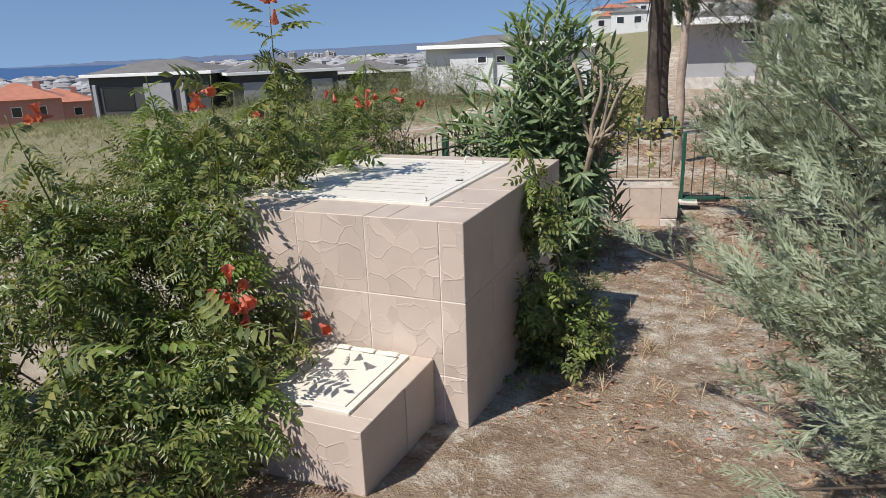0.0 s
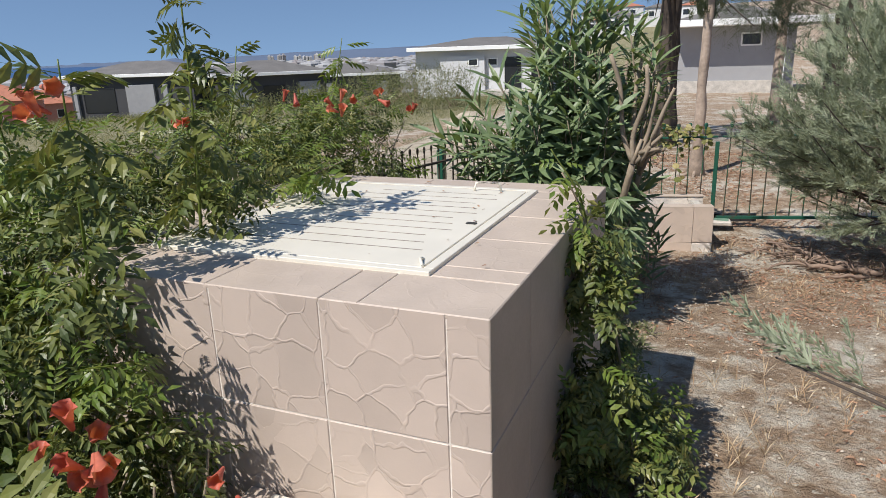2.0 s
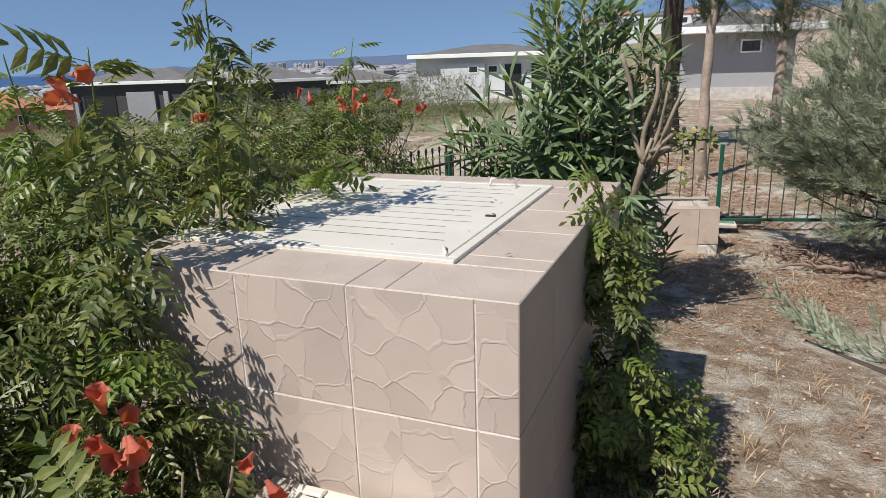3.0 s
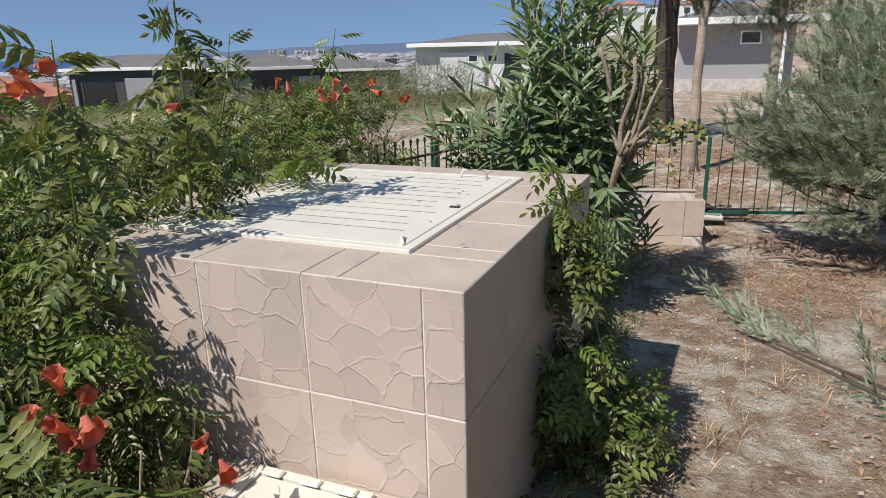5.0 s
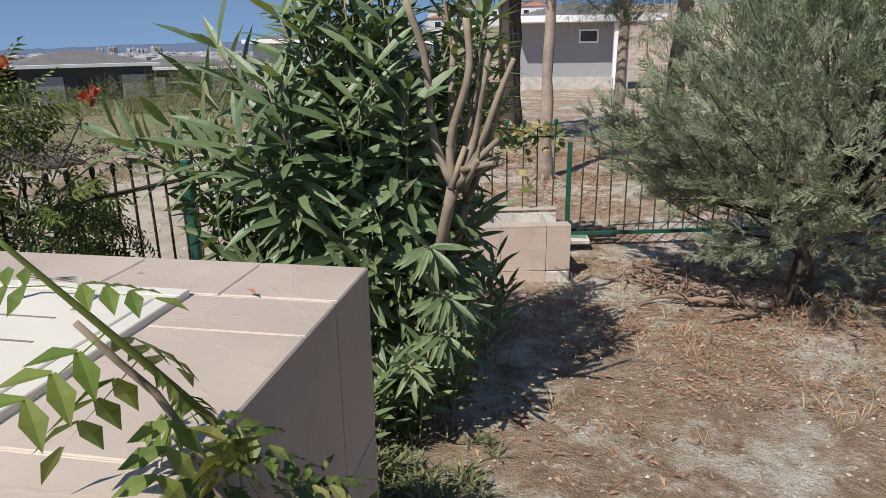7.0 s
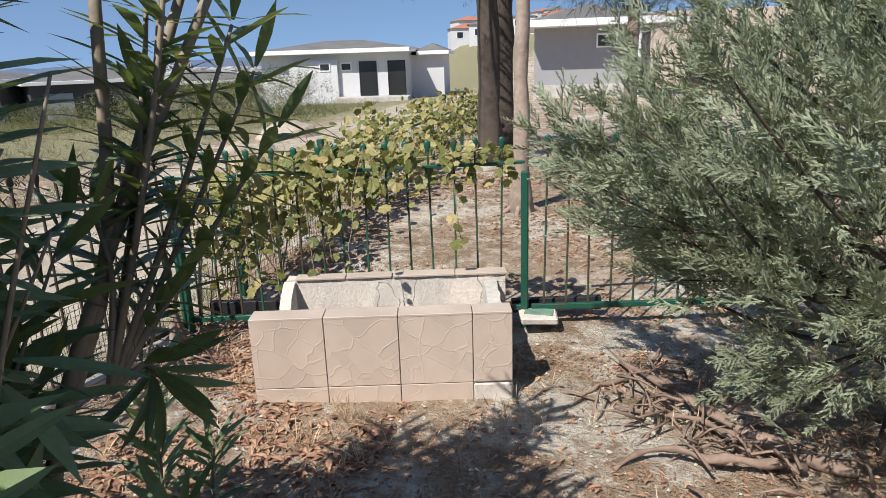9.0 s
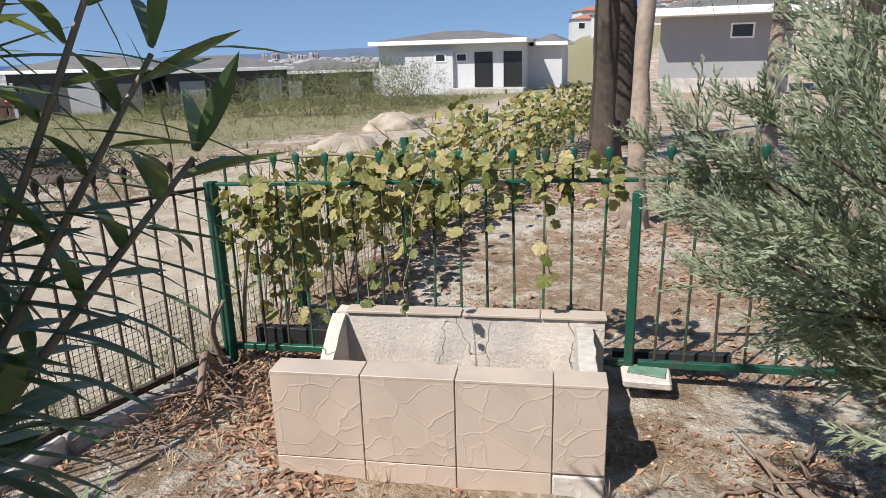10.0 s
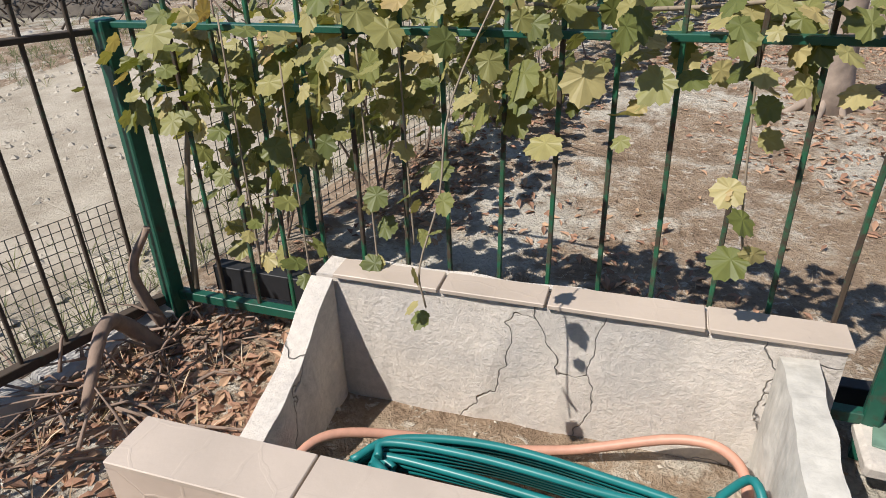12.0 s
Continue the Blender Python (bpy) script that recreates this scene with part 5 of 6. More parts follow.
def juniper(label, centre, R, base, n, seed, tips, sparse):
    """Limbs fan out from the foot; coherent plumes ride on their outer halves, with gaps between limbs."""
    j = thing("juniper", label, "tree")
    gg = np.random.default_rng(seed)
    c, R = np.array(centre), np.array(R)
    P, D, U = [], [], []
    limbs = []
    for i in range(190):
        d = unit(gg.normal(size=3))
        d[2] = gg.uniform(-0.42, 0.95)
        d = unit(d)
        limbs.append(c + d * R * gg.uniform(0.80, 1.10))
    limbs += [np.array(t) for t in tips]
    heart = np.array(base) + np.array((0, 0, 0.25))
    for k, tip in enumerate(limbs):
        o = heart + (c - heart) * gg.uniform(0.0, 0.8)
        mid = (o + tip) / 2 + np.array((0, 0, -0.10))
        C = np.array(curve_pts([o, mid, tip], 20))
        slight = k >= len(limbs) - len(tips)
        if k % 4 == 0 or slight:
            part("branch", tube([Vector(p) for p in C[::2]], [0.015 - 0.0128 * q / 10 for q in range(11)], 5), M_BARK_DARK, j)
        m = int(n / len(limbs) * (sparse if slight else 1.0))
        t = 1 - gg.random(m) ** 1.3 * 0.55
        t[0] = 0.96
        idx = np.minimum((t * 20).astype(int), 19)
        along = unit(C[idx + 1] - C[idx])
        off = gg.normal(size=(m, 3)) * (0.015 + (0.09 if slight else 0.16) * (1 - t)[:, None])
        P.append(C[idx] + off)
        D.append(along + gg.normal(size=(m, 3)) * 0.42 + np.array((0, 0, 0.18)))
        U.append(unit(P[-1] - c) * 0.6 + np.array((-0.1, -0.2, 0.7)) + gg.normal(size=(m, 3)) * 0.3)
    m = n // 2
    d = unit(gg.normal(size=(m, 3)))
    lump = 1 + 0.12 * np.sin(d[:, 0] * 9 + 3 * d[:, 2]) * np.cos(d[:, 1] * 8 - d[:, 2] * 7)
    P.append(c + d * R * (lump * gg.uniform(0.62, 0.98, m))[:, None])
    D.append(unit(P[-1] - heart) + gg.normal(size=(m, 3)) * 0.45 + np.array((0, 0, 0.1)))
    U.append(d + np.array((0, 0, 0.5)) + gg.normal(size=(m, 3)) * 0.3)
    P, D, U = np.concatenate(P), np.concatenate(D), np.concatenate(U)
    floor_z = np.array([gz(x, y) for x, y in P[:, :2]])
    ok = P[:, 2] > floor_z + 0.17 + 0.10 * np.sin(P[:, 0] * 5 + P[:, 1] * 3)
    P, D, U = P[ok], D[ok], U[ok]
    kind = gg.integers(0, 3, len(P))
    size = gg.uniform(0.45, 0.95, len(P))
    V, F = joined([scatter(PLUMES[q], P[kind == q], D[kind == q], U[kind == q], size[kind == q]) for q in range(3)])
    part("foliage", arrays_mesh(V, F, M_JUN), None, j, "", "stuff")
    b = Vector(base)
    part("trunk", tube(curve_pts([b - Vector((0, 0, 0.1)), b + Vector((0.05, 0, 0.5)), Vector(centre) + Vector((0, 0, 0.6 * R[2]))], 12), [0.09 - 0.007 * i for i in range(13)], 10), M_BARK_DARK, j)
    return j


juniper("broad grey-green juniper with feathery drooping sprays", (1.38, 7.35, 1.0), (1.5, 1.35, 1.2), (0.95, 7.4, -0.2), 5600, 1, [(-0.52, 7.65, 0.98), (-0.4, 7.4, 1.08), (-0.45, 7.9, 0.78), (-0.35, 7.2, 0.9), (-0.25, 7.1, 1.12), (-0.3, 7.7, 0.6), (-0.05, 6.9, 1.1), (-0.3, 7.5, 0.95), (-0.1, 7.1, 0.7), (-0.1, 7.3, 1.2), (0.35, 7.3, 0.1), (0.4, 7.0, 0.15), (0.0, 6.6, 1.3), (-0.05, 7.6, 0.45), (-0.25, 7.3, 1.0), (-0.15, 7.45, 0.8), (-0.2, 7.0, 0.85), (-0.35, 7.6, 0.9)], 1.1)
juniper("near grey-green juniper with feathery arching sprays", (1.12, 2.15, 1.15), (1.15, 1.0, 1.35), (1.1, 2.1, 0.15), 3200, 2, [(-0.38, 2.6, 0.98), (-0.3, 2.75, 0.9), (-0.15, 2.4, 1.1), (0.2, 2.2, 1.3), (0.2, 1.6, 0.35), (0.15, 2.0, 0.45), (0.1, 1.8, 1.6)], 0.45)

# grape vine over the railings
grape = thing("grape_vine", "yellowing grape vine trailing over the green railing", "vine")
GL = [arrays_mesh(*lobed(s, d, q), M_GRAPE, "leaf") for s, d, q in ((0.070, 0.5, 1), (0.058, 0.6, 2), (0.082, 0.45, 3), (0.05, 0.55, 4))]
LOB = lobed(0.066)
gg = np.random.default_rng(21)
gP = []
for k in range(470):
    t = gg.beta(1.3, 2.3) if k < 370 else gg.uniform(0.4, 1.0)
    x, y = CP[0] + (RP[0] - CP[0]) * t, CP[1] + (RP[1] - CP[1]) * t
    top = 0.64 + 0.14 * math.sin(2.7 * t - 0.2)
    low = (0.36 + 0.30 * t + 0.07 * math.sin(17 * t)) if k < 370 else 0.58
    gP.append((x + gg.normal() * 0.05, y + gg.normal() * 0.10 + 0.04, gg.uniform(low, top + 0.05)))
for _ in range(2500):
    t = gg.random() ** 1.2
    y = 8.3 + 11.5 * t
    x = -2.42 + 0.2 * t + gg.normal() * 0.15 + 0.06
    gP.append((x, y, gz(x, y) + gg.uniform(0.22, 0.86) + 0.09 * math.sin(3 * y)))
gP = np.array(gP)
gD = gg.normal(size=gP.shape) * 0.5 + np.array((0.1, -0.45, -0.45))
gU = gg.normal(size=gP.shape) * 0.45 + np.array((-0.15, -0.55, 0.75))
gS = gg.uniform(0.65, 1.25, len(gP))
gS[470:] *= 1.15
near, rest = np.arange(0, 290), np.arange(290, len(gP))
V, F = scatter(LOB, gP[rest], gD[rest], gU[rest], gS[rest])
part("foliage", arrays_mesh(V, F, M_GRAPE), None, grape, "", "stuff")
leaf_objects(grape, GL, gP[near], gD[near], gU[near], gS[near])
for i, (x, z0, z1) in enumerate(((-1.75, 0.45, 0.08), (-1.95, 0.40, -0.05), (-0.95, 0.5, 0.30), (-1.65, 0.5, 0.2), (-2.1, 0.5, 0.05))):
    y = CP[1] + (RP[1] - CP[1]) * (x - CP[0]) / (RP[0] - CP[0]) - 0.05
    C = curve_pts([(x, y, z0 + 0.2), (x + 0.03, y - 0.03, (z0 + z1) / 2), (x + 0.05, y - 0.05, z1)], 10)
    part("shoot", tube(C, 0.0025, 5), M_STEM, grape)
    k = 7
    P = np.array([tuple(C[min(10, 2 + q)]) for q in range(k)]) + gg.normal(size=(k, 3)) * 0.025
    leaf_objects(grape, GL, P, gg.normal(size=(k, 3)) * 0.5 + np.array((0.1, -0.5, -0.4)), gg.normal(size=(k, 3)) * 0.4 + np.array((-0.1, -0.6, 0.7)), gg.uniform(0.6, 1.1, k))
C = curve_pts([(-1.42, 8.28, 0.80), (-1.40, 8.02, 0.62), (-1.37, 7.92, 0.48), (-1.38, 7.86, 0.36), (-1.37, 7.86, 0.28)], 16)
part("shoot", tube(C, 0.002, 5), M_STEM, grape)
dang = np.array([tuple(C[q]) for q in (4, 6, 8, 10, 12, 14, 16)]) + gg.normal(size=(7, 3)) * 0.012
leaf_objects(grape, GL, dang, gg.normal(size=(7, 3)) * 0.4 + np.array((0.2, -0.3, -0.5)), gg.normal(size=(7, 3)) * 0.2 + np.array((-0.2, -0.6, 0.7)), (0.8, 0.9, 0.6, 0.7, 0.6, 0.65, 0.55))
for i in range(26):
    y = 8.3 + gg.random() ** 2 * 8
    x = -2.5 + gg.normal() * 0.12
    C = [(x, y, gz(x, y)), (x + gg.normal() * 0.1, y + gg.normal() * 0.1, 0.25), (x + gg.normal() * 0.25, y + gg.normal() * 0.3, 0.7)]
    plant_stems(grape, [(C, 0.006, 0.003)], M_DEADWOOD)
plant_stems(grape, [([(-2.5, 8.27, 0.72), (-1.9, 8.36, 0.78), (-1.3, 8.4, 0.72), (-0.7, 8.5, 0.78)], 0.008, 0.004), ([(-2.45, 8.15, -0.25), (-2.42, 8.2, 0.2), (-2.3, 8.25, 0.72)], 0.012, 0.006)], M_STEM)

# ---- trees beyond the fence ----
def trunk_pts(x, y, h, lean, r):
    z = gz(x, y)
    return [Vector((x, y, z - 0.1)), Vector((x + lean * 0.3, y, z + 0.35 * h)), Vector((x + lean * 0.6, y + 0.05, z + 0.7 * h)), Vector((x + lean, y, z + h))]


def tall_trunk(parent, x, y, h, lean, r0, r1, material, flare=0.5):
    C = curve_pts(trunk_pts(x, y, h, lean, r0), 24)
    R = [r0 + (r1 - r0) * i / 24 + flare * r0 * max(0, 1 - i / 2.0) for i in range(25)]
    bm = tube(C, R, 14)
    for v in bm.verts:
        v.co += Vector((noise.noise(v.co * 7), noise.noise(v.co * 7 + Vector((5, 0, 0))), 0)) * 0.03 * (r0 / 0.1)
    part("trunk", bm, material, parent)
    return C


NEEDLE = joined([turned(blade(0.14, 0.008, 0.0, 0.1, 1), pose(0, 0, 0, a * 60, 0, 0) @ pose(0, 0, 0, 0, 0, 18 + 7 * (a % 4))) for a in range(6)])
pine = thing("pine", "tall dark-barked pine with drooping needle branches", "tree")
for x, y, lean, r in ((-1.53, 13.67, -0.1, 0.15), (-1.68, 16.0, 0.15, 0.17)):
    C = tall_trunk(pine, x, y, 8.0, lean, r, 0.07, M_BARK_DARK)
gg = np.random.default_rng(5)
P, D = [], []
for i in range(70):
    a = gg.uniform(0, 2 * math.pi)
    z = gg.uniform(2.5, 5.5) if i % 2 else gg.uniform(2.7, 3.6)
    L = gg.uniform(1.2, 3.2)
    o = np.array((-1.55, 13.75, z))
    tip = o + np.array((L * math.cos(a), L * math.sin(a), gg.uniform(-0.8, 0.0)))
    C = np.array(curve_pts([o, (o + tip) / 2 + np.array((0, 0, 0.2)), tip], 16))
    part("branch", tube([Vector(p) for p in C[::2]], [0.03 - 0.003 * k for k in range(9)], 5), M_BARK_DARK, pine)
    for _ in range(105):
        t = int(gg.uniform(4, 16.99))
        P.append(C[t] + gg.normal(size=3) * np.array((0.16, 0.16, 0.13)))
        D.append(C[min(16, t + 1)] - C[t - 1] + gg.normal(size=3) * 0.12 + np.array((0, 0, -0.04)))
P, D = np.array(P), np.array(D)
V, F = scatter(NEEDLE, P, D, np.tile((0, 0, 1.0), (len(P), 1)) + gg.normal(size=P.shape) * 0.4, gg.uniform(0.8, 1.4, len(P)))
part("crown", arrays_mesh(V, F, M_PINE), None, pine, "", "stuff")


def slim_tree(x, y, h, r, z0, width, seed, label):
    t = thing("cypress", label, "tree")
    C = tall_trunk(t, x, y, h, 0.05, r, r * 0.5, M_BARK_PALE, 0.9)
    for k in range(7):
        a, far = k * 0.9 + seed, r * (2.6 + 0.8 * math.sin(k * 2.3))
        part("root", tube(curve_pts([(x + r * 0.45 * math.cos(a), y + r * 0.45 * math.sin(a), gz(x, y) + r * 3.2), (x + r * 1.1 * math.cos(a), y + r * 1.1 * math.sin(a), gz(x, y) + r * 0.9), (x + far * math.cos(a), y + far * math.sin(a), gz(x, y) - 0.03)], 8), [r * (0.5 - 0.035 * q) for q in range(9)], 8), M_BARK_PALE, t)
    gg = np.random.default_rng(seed)
    n = 900
    zz = gz(x, y) + z0 + (h - z0) * gg.random(n)
    a = gg.uniform(0, 2 * math.pi, n)
    rad = width * gg.random(n) ** 0.5 * (0.7 + 0.4 * np.sin(zz * 5 + a * 2))
    P = np.stack([x + rad * np.cos(a), y + rad * np.sin(a), zz], 1)
    D = np.stack([np.cos(a) * 0.5, np.sin(a) * 0.5, np.full(n, 0.8)], 1) + gg.normal(size=(n, 3)) * 0.3
    V, F = scatter(PLUMES[1], P, D, gg.normal(size=(n, 3)), gg.uniform(0.7, 1.3, n))
    part("crown", arrays_mesh(V, F, M_PINE), None, t, "", "stuff")


slim_tree(-0.85, 10.9, 5.5, 0.075, 2.0, 0.25, 1, "slim tree with pale bark and a leafy column above")
slim_tree(0.30, 15.5, 6.5, 0.10, 1.9, 0.30, 2, "slim tree with a bare foot and leafy column")


def broad_tree(x, y, h, R, seed, label):
    t = thing("tree", label, "tree")
    tall_trunk(t, x, y, h * 0.7, 0.2, 0.16, 0.08, M_BARK_DARK)
    gg = np.random.default_rng(seed)
    E = [((x + gg.normal() * R * 0.5, y + gg.normal() * R * 0.5, gz(x, y) + h * gg.uniform(0.45, 0.95)), (R * 0.6, R * 0.6, R * 0.45)) for _ in range(9)]
    P, O = in_ellipsoids(E, 2600, 0.3, seed, 0.7, -0.1)
    V, F = scatter(NEEDLE, P, O + gg.normal(size=P.shape) * 0.5, gg.normal(size=P.shape), gg.uniform(1.5, 2.6, len(P)))
    part("crown", arrays_mesh(V, F, M_PINE), None, t, "", "stuff")


broad_tree(0.95, 13.9, 4.2, 1.15, 7, "dark dense tree behind the juniper")
broad_tree(6.5, 13.0, 5.0, 2.2, 8, "dark dense tree beyond the railing")

# ---- field: bushes, weeds, mounds, brush pile ----
WEED = joined([turned(blade(0.30, 0.035, 0.1, 0.3, 1), pose(0, 0, 0, 0, -60 + 10 * (a % 3), a * 73)) for a in range(6)])
LEAF3 = joined([turned(blade(0.09, 0.05, 0.1, 0.2, 1), pose(0.04 * a, 0, 0, 0, -20 + 30 * (a % 3), a * 95)) for a in range(5)])


def bush(at, R, n, seed, label, material=None):
    b = thing("bush", label, "bush")
    E = [((at[0] + dx * R[0], at[1] + dy * R[1], gz(at[0], at[1]) + R[2] * (0.5 + 0.25 * dz)), (R[0] * 0.6, R[1] * 0.6, R[2] * 0.6)) for dx, dy, dz in ((-0.5, 0, 0), (0.5, 0.1, 0.3), (0, -0.3, 0.7), (0.1, 0.4, 0.2))]
    P, O = in_ellipsoids(E, n, 0.3, seed, 0.8, -0.15)
    gg = np.random.default_rng(seed)
    V, F = scatter(LEAF3, P, O + gg.normal(size=P.shape) * 0.5, gg.normal(size=P.shape) * 0.4 + np.array((0, 0, 1.0)), gg.uniform(0.8, 1.8, len(P)))
    part("foliage", arrays_mesh(V, F, material or M_FIELD), None, b, "", "stuff")
    for k in range(5):
        q = random.Random(seed * 9 + k)
        part("stem", tube(curve_pts([(at[0] + q.uniform(-.2, .2), at[1], gz(at[0], at[1]) - 0.05), (at[0] + q.uniform(-.5, .5) * R[0], at[1] + q.uniform(-.4, .4), gz(at[0], at[1]) + 0.6 * R[2])], 5), 0.02, 5), M_DEADWOOD, b)


for i, (az, d, R) in enumerate(((-33.5, 27, (2.6, 1.2, 1.5)), (-29.0, 29, (2.2, 1.2, 1.8)), (-25.5, 31, (2.0, 1.2, 1.7)), (-38.5, 30, (2.4, 1.2, 1.3)), (-44, 33, (2.6, 1.2, 1.0)), (-31, 38, (3, 1.4, 1.7)))):
    x, y = polar((-0.3, 5.8), az, d)
    bush((x, y), R, 1500, 60 + i, "olive green bush in the field below the villa")

gg = np.random.default_rng(77)
P = []
while len(P) < 9500:
    y = 4 + 46 * gg.random() ** 0.8
    x = -7.6 - 0.14 * max(0, y - 9) - 45 * gg.random() ** 1.2
    if gg.random() < 0.35 + 0.65 * (noise.noise(Vector((x * 0.25, y * 0.25, 0))) > -0.1):
        P.append((x, y, gz(x, y)))
P = np.array(P)
D = np.tile((1.0, 0, 0), (len(P), 1)) + gg.normal(size=P.shape) * np.array((1, 1, 0.1))
far_s = 0.35 + np.hypot(P[:, 0], P[:, 1]) / 40
V, F = scatter(WEED, P, D, np.tile((0, 0, 1.0), (len(P), 1)), gg.uniform(0.6, 1.5, len(P)) * far_s)
tagged(new("field_grass", arrays_mesh(V, F, M_FIELD, "field_grass")), "dry olive weeds and grass of the field", "grass", kind="stuff")


def heap(name, at, R, material, label, category):
    bm = bmesh.new()
    bmesh.ops.create_icosphere(bm, subdivisions=4, radius=1.0)
    z0 = gz(at[0], at[1])
    for v in bm.verts:
        k = 1 + 0.22 * noise.noise(v.co * 2.1 + Vector((at[0], 0, 0))) + 0.08 * noise.noise(v.co * 7)
        v.co = Vector((v.co.x * R[0] * k, v.co.y * R[1] * k, v.co.z * R[2] * k)) + Vector((at[0], at[1], z0))
    for f in bm.faces:
        f.smooth = True
    me = bpy.data.meshes.new(name)
    bm.to_mesh(me)
    bm.free()
    me.materials.append(material)
    return tagged(new(name, me), label, category)


x, y = polar((-0.15, 5.22), -30.2, 11.0)
heap("earth_mound", (x, y), (0.6, 0.6, 0.36), M_ROAD, "pale heap of excavated earth by the track", "mound")
x, y = polar((-0.15, 5.22), -26.0, 17.0)
heap("earth_mound", (x, y), (0.75, 0.7, 0.42), M_ROAD, "heap of excavated earth with dry weeds", "mound")
heap("spoil_heap", (-10.6, 12.6), (2.0, 0.9, 0.30), plain("dark_spoil", (0.085, 0.07, 0.055), 0.95, 9, 0.5, 1.0), "low heap of dark spoil under cut branches", "heap")
brush = thing("brush_pile", "dark heap of cut branches beside the track", "brush")
gg = np.random.default_rng(15)
bm = bmesh.new()
for i in range(620):
    c = np.array((-10.6 + gg.normal() * 1.6, 12.6 + gg.normal() * 0.8, 0))
    z = gz(c[0], c[1]) + abs(gg.normal()) * 0.12 + 0.22 * math.exp(-((c[0] + 10.6) / 2.0) ** 2 - ((c[1] - 12.6) / 1.0) ** 2)
    d = unit(gg.normal(size=3)) * np.array((0.3, 0.3, 0.14)) * gg.uniform(0.3, 1.0)
    tube([(c[0], c[1], z), (c[0] + d[0] * 0.5, c[1] + d[1] * 0.5, z + 0.06), (c[0] + d[0], c[1] + d[1], z + d[2])], [0.014, 0.010, 0.004], 4, bm)
part("brushwood", bm, M_BARK_DARK, brush, "", "stuff")

# ---- roots, dead twigs, straw and leaf litter in the garden ----
roots = thing("tree_root", "gnarled dead root lying on the soil under the juniper", "root")
rz0 = lambda x, y: gz(x, y) + 0.03
for pts, r in (([(0.75, 7.2), (0.45, 7.35), (0.15, 7.75), (-0.05, 8.05)], 0.05), ([(0.55, 7.2), (0.3, 7.15), (0.05, 7.2), (-0.12, 7.1)], 0.035), ([(0.4, 7.3), (0.2, 7.5), (-0.1, 7.6)], 0.028), ([(0.6, 7.0), (0.4, 6.85), (0.25, 6.8)], 0.03), ([(0.2, 7.7), (0.1, 7.95), (0.15, 8.2)], 0.025), ([(0.0, 7.9), (-0.2, 7.75), (-0.28, 7.6)], 0.02)):
    C = curve_pts([(x, y, rz0(x, y) + 0.03 * math.sin(5 * x)) for x, y in pts], 14)
    bm = tube(C, [r * 0.6 * (1 - 0.6 * i / 14) * (1 + 0.35 * math.sin(i * 2.1 + r * 90)) for i in range(15)], 8)
    for v in bm.verts:
        v.co += Vector((noise.noise(v.co * 14), noise.noise(v.co * 14 + Vector((4, 0, 0))), noise.noise(v.co * 14 + Vector((0, 4, 0))))) * 0.02
    part("limb", bm, M_DEADWOOD, roots)
gg = np.random.default_rng(18)
bm = bmesh.new()
for i in range(110):
    t = gg.random()
    c = np.array((0.05 + 0.5 * t + gg.normal() * 0.14, 7.75 - 0.55 * t + gg.normal() * 0.16, 0))
    z = gz(c[0], c[1]) + abs(gg.normal()) * 0.05
    d = gg.normal(size=3) * np.array((0.12, 0.12, 0.06))
    tube([c + (0, 0, z), c + d * 0.5 + (0, 0, z + 0.02), c + d + (0, 0, z)], [0.008, 0.006, 0.002], 4, bm)
part("twig_tangle", bm, M_DEADWOOD, roots, "grey broken twigs", "stuff")
stump = thing("vine_stump", "tangle of dead twigs at the fence corner", "twigs")
gg = np.random.default_rng(8)
bm = bmesh.new()
for i in range(120):
    c = np.array((-2.35 + gg.normal() * 0.14, 7.75 + gg.normal() * 0.25, 0))
    z = gz(c[0], c[1]) + abs(gg.normal()) * 0.04
    d = gg.normal(size=3) * np.array((0.13, 0.13, 0.05))
    tube([c + (0, 0, z), c + d * 0.5 + (0, 0, z + 0.02), c + d + (0, 0, z)], [0.006, 0.004, 0.002], 4, bm)
part("twig_tangle", bm, M_DEADWOOD, stump, "", "stuff")
plant_stems(stump, [([(-2.42, 7.98, -0.3), (-2.45, 7.9, -0.15), (-2.38, 7.8, -0.08), (-2.3, 7.65, -0.22)], 0.03, 0.015), ([(-2.48, 8.05, -0.3), (-2.5, 8.0, -0.05), (-2.45, 8.05, 0.1)], 0.022, 0.01)], M_DEADWOOD)


def litter(name, n, area, tpl, material, size, seed, label, clump=2.0, thresh=-0.15, tilt=0.12):
    gg = np.random.default_rng(seed)
    P = []
    while len(P) < n:
        x, y = gg.uniform(area[0], area[1]), gg.uniform(area[2], area[3])
        if (BX0 < x < BX1 and BY0 < y < BY1) or (SX0 < x < SX1 and SY0 < y < SY1):
            continue
        q = TR.inverted() @ Vector((x, y, 0))
        if -0.02 < q.x < TW + 0.02 and -0.02 < q.y < 0.86:
            continue
        if noise.noise(Vector((x * clump, y * clump, seed))) > thresh + gg.normal() * 0.15:
            P.append((x, y, gz(x, y) + gg.random() * 0.012 + 0.002))
    P = np.array(P)
    D = gg.normal(size=P.shape) * np.array((1, 1, tilt))
    U = np.tile((0, 0, 1.0), (n, 1)) + gg.normal(size=P.shape) * 0.25
    V, F = scatter(tpl, P, D, U, gg.uniform(*size, n))
    return tagged(new(name, arrays_mesh(V, F, material, name)), label, "litter", kind="stuff")


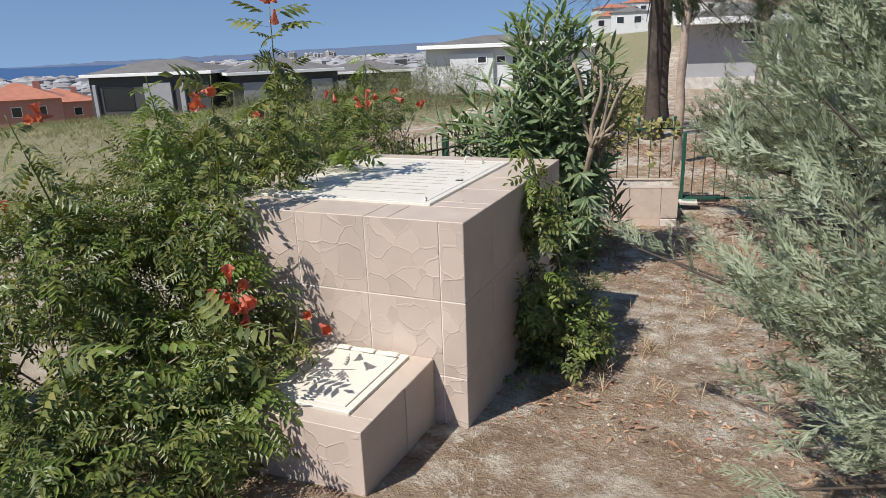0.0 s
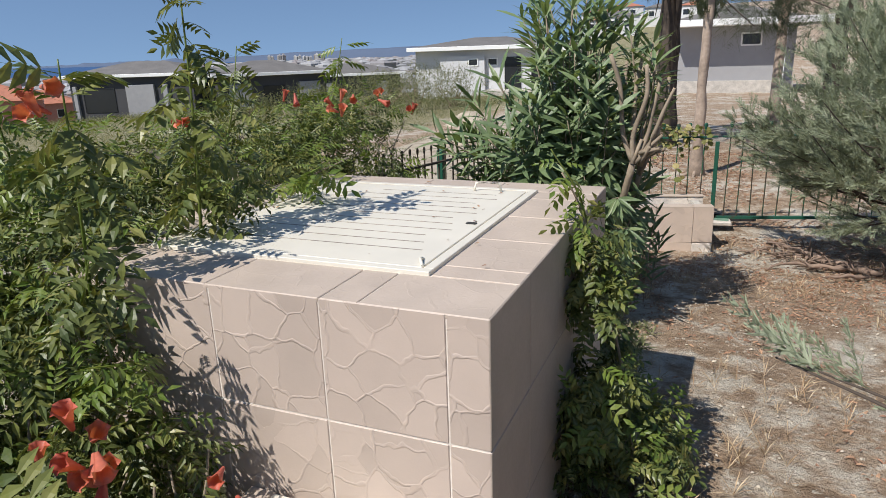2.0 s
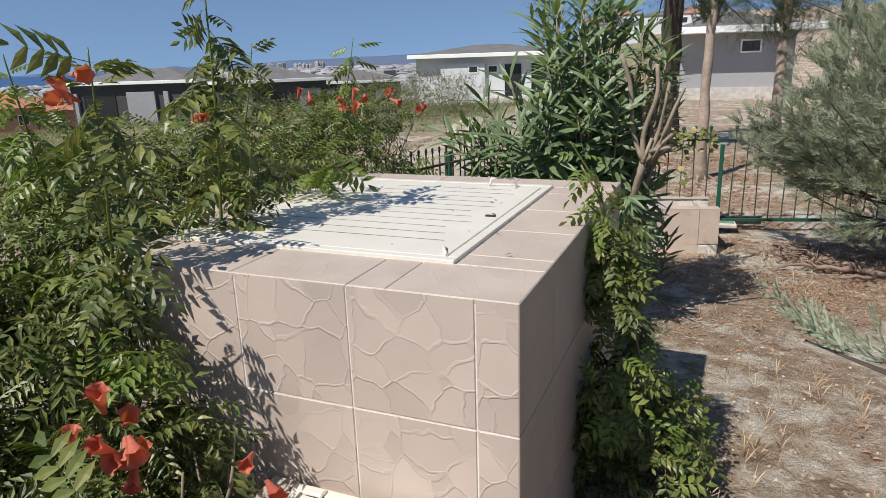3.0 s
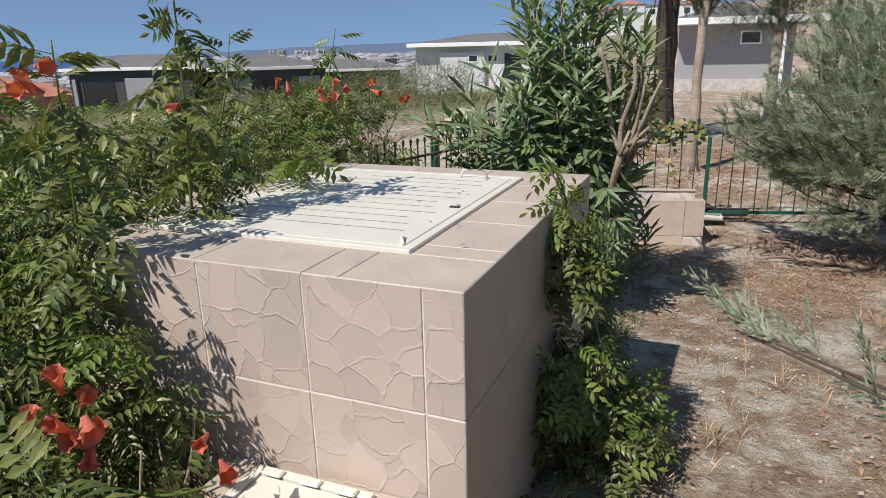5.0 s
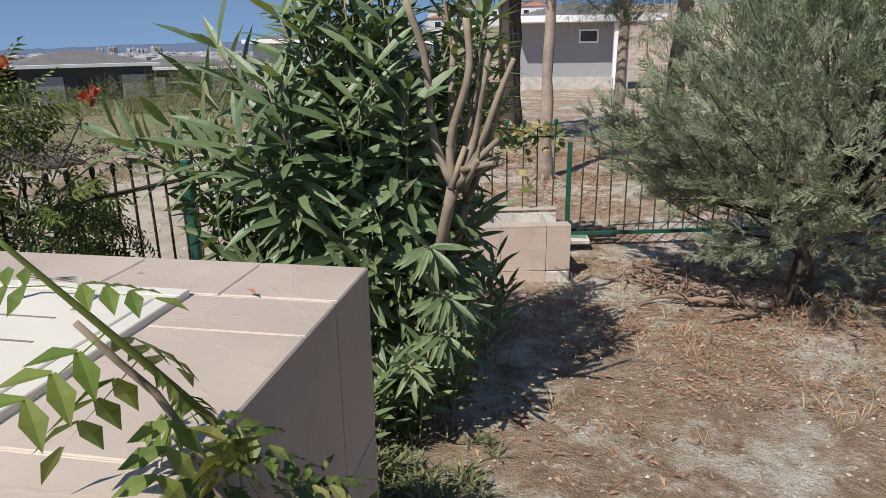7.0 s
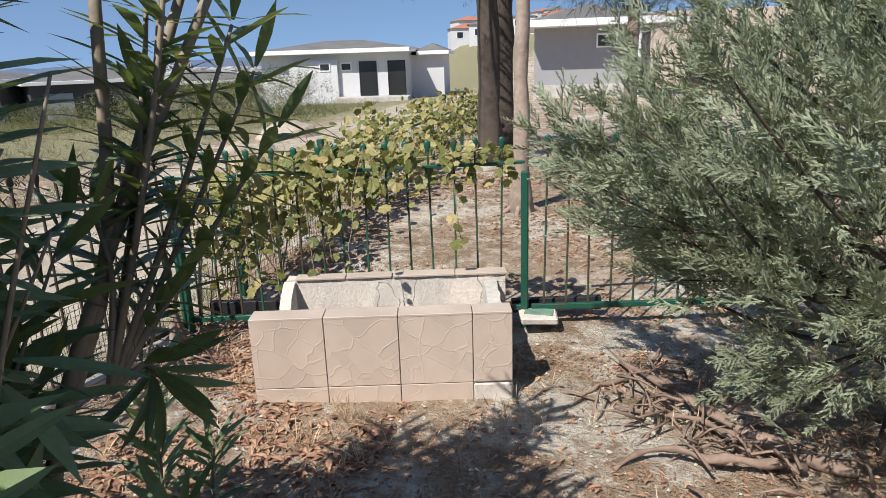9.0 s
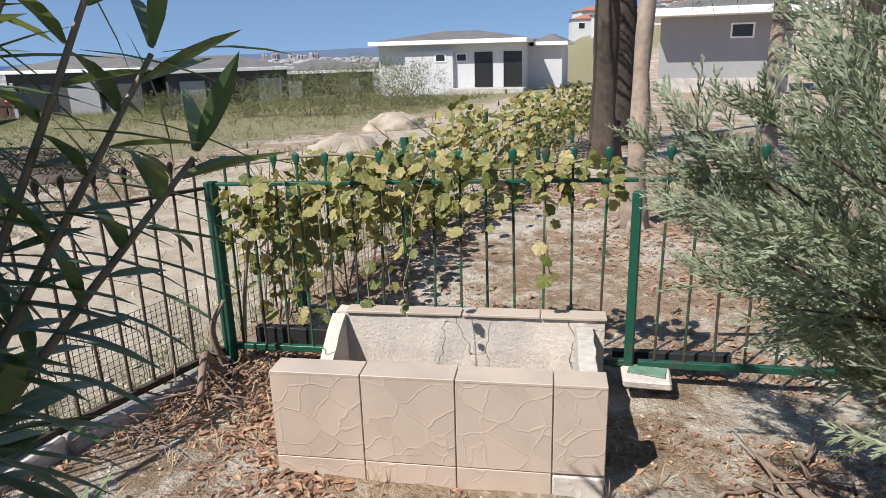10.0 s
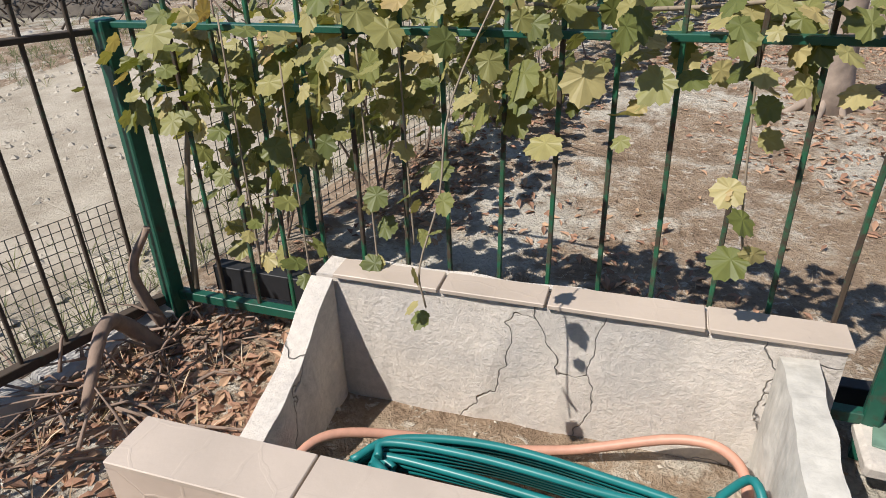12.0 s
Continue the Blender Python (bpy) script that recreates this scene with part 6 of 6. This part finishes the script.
STRAW = blade(0.10, 0.0045, 0.1, 0.05, 1)
DEAD = blade(0.06, 0.026, 0.5, 0.3, 2)
litter("straw_litter", 30000, (-2.6, 2.6, 0.3, 8.4), STRAW, M_STRAW, (0.3, 0.9), 1, "scattered straw and dry needles on the soil")
litter("straw_litter", 14000, (-2.5, 3.0, 8.5, 13.5), STRAW, M_STRAW, (0.5, 1.4), 2, "dry straw on the ground beyond the railing")
litter("leaf_litter", 4200, (-2.55, -1.0, 5.8, 8.3), DEAD, M_DEADLEAF, (0.4, 1.1), 3, "brown curled dead leaves in the fence corner")
litter("leaf_litter", 2500, (-1.5, 2.0, 2.5, 8.4), DEAD, M_DEADLEAF, (0.3, 0.8), 4, "brown dead leaves under the shrubs", 1.2, 0.1)
litter("leaf_litter", 5500, (-2.5, 2.5, 8.6, 13.0), DEAD, M_DEADLEAF, (0.5, 1.0), 5, "reddish dead leaves beyond the railing", 1.0, 0.05)
litter("leaf_litter", 5200, (-2.0, 1.2, 5.6, 8.2), DEAD, M_DEADLEAF, (0.25, 0.6), 7, "reddish brown leaf crumbs before the trough", 1.0, -0.1)
tuft = joined([turned(blade(0.10, 0.004, 0.1, 0.25, 2), pose(0, 0, 0, 0, -70 + 12 * (a % 4), a * 67)) for a in range(7)])
litter("grass_tufts", 900, (-2.5, 2.5, 3.0, 8.4), tuft, M_STRAW, (0.4, 1.2), 6, "small dry grass tufts", 1.5, 0.0, 0.02)
gg = np.random.default_rng(44)
P = np.array([tuple(TR @ Vector((gg.uniform(0.1, 1.05), gg.uniform(0.13, 0.70), -0.225 + gg.random() * 0.015))) for _ in range(700)])
V, F = scatter(STRAW, P, gg.normal(size=P.shape) * np.array((1, 1, 0.15)), np.tile((0, 0, 1.0), (len(P), 1)), gg.uniform(0.5, 1.2, len(P)))
tagged(new("straw_litter", arrays_mesh(V, F, M_STRAW, "straw_litter")), "straw on the trough floor under the hoses", "litter", kind="stuff")
gg = np.random.default_rng(45)
P = []
while len(P) < 2600:
    x, y = gg.uniform(-7.5, -2.7), gg.uniform(4, 22)
    edge = min(abs(x + 2.8), abs(x + 6.9 + 0.12 * max(0, y - 9)))
    if gg.random() < math.exp(-edge * 3.5) + 0.004:
        P.append((x, y, gz(x, y) + 0.02))
P = np.array(P)
V, F = scatter(tuft, P, gg.normal(size=P.shape) * np.array((1, 1, 0.02)), np.tile((0, 0, 1.0), (len(P), 1)), gg.uniform(0.5, 1.4, len(P)))
tagged(new("verge_grass", arrays_mesh(V, F, M_FIELD, "verge_grass")), "dry weeds along the edges of the track", "grass", kind="stuff")
# stones on the track, crumbs on the tank
STONE = (np.array([(1, 0, 0), (-1, 0.1, 0), (0, 0.8, 0.1), (0.1, -0.9, 0), (0, 0, 0.7), (0, 0, -0.5)]) * 0.016, np.array([(0, 2, 4), (2, 1, 4), (1, 3, 4), (3, 0, 4), (2, 0, 5), (1, 2, 5), (3, 1, 5), (0, 3, 5)]))
gg = np.random.default_rng(46)
P = np.array([(x, y, gz(x, y) + 0.028) for x, y in zip(gg.uniform(-6.8, -2.75, 3800), 4.5 + 14 * gg.random(3800) ** 1.4)])
V, F = scatter(STONE, P, gg.normal(size=P.shape) * np.array((1, 1, 0.2)), np.tile((0, 0, 1.0), (len(P), 1)), gg.uniform(0.3, 1.0, len(P)) ** 2 * 2.2)
tagged(new("gravel", arrays_mesh(V, F, plain("gravel_stone", (0.42, 0.37, 0.30), 0.9, 40, 0.35), "gravel")), "loose stones on the earth track", "gravel", kind="stuff")
P = np.array([(x, y, gz(x, y) + 0.006) for x, y in zip(gg.uniform(-2.4, 2.4, 1500), gg.uniform(2.6, 8.3, 1500)) if not (BX0 < x < BX1 and y < BY1)])
V, F = scatter(STONE, P, gg.normal(size=P.shape) * np.array((1, 1, 0.2)), np.tile((0, 0, 1.0), (len(P), 1)), gg.uniform(0.25, 0.8, len(P)))
tagged(new("pebbles", arrays_mesh(V, F, plain("pebble", (0.50, 0.44, 0.36), 0.9, 40, 0.35), "pebbles")), "small pale pebbles strewn over the soil", "gravel", kind="stuff")
P = np.array([(x, y, BZ + 0.010) for x, y in zip(gg.uniform(-2.3, -0.98, 26), gg.uniform(2.5, 3.9, 26))])
V, F = scatter(DEAD, P, gg.normal(size=P.shape) * np.array((1, 1, 0.05)), np.tile((0, 0, 1.0), (len(P), 1)), gg.uniform(0.08, 0.4, len(P)))
tagged(new("leaf_crumbs", arrays_mesh(V, F, M_DEADLEAF, "leaf_crumbs")), "a few dry leaf crumbs on the tank top", "litter", kind="stuff")
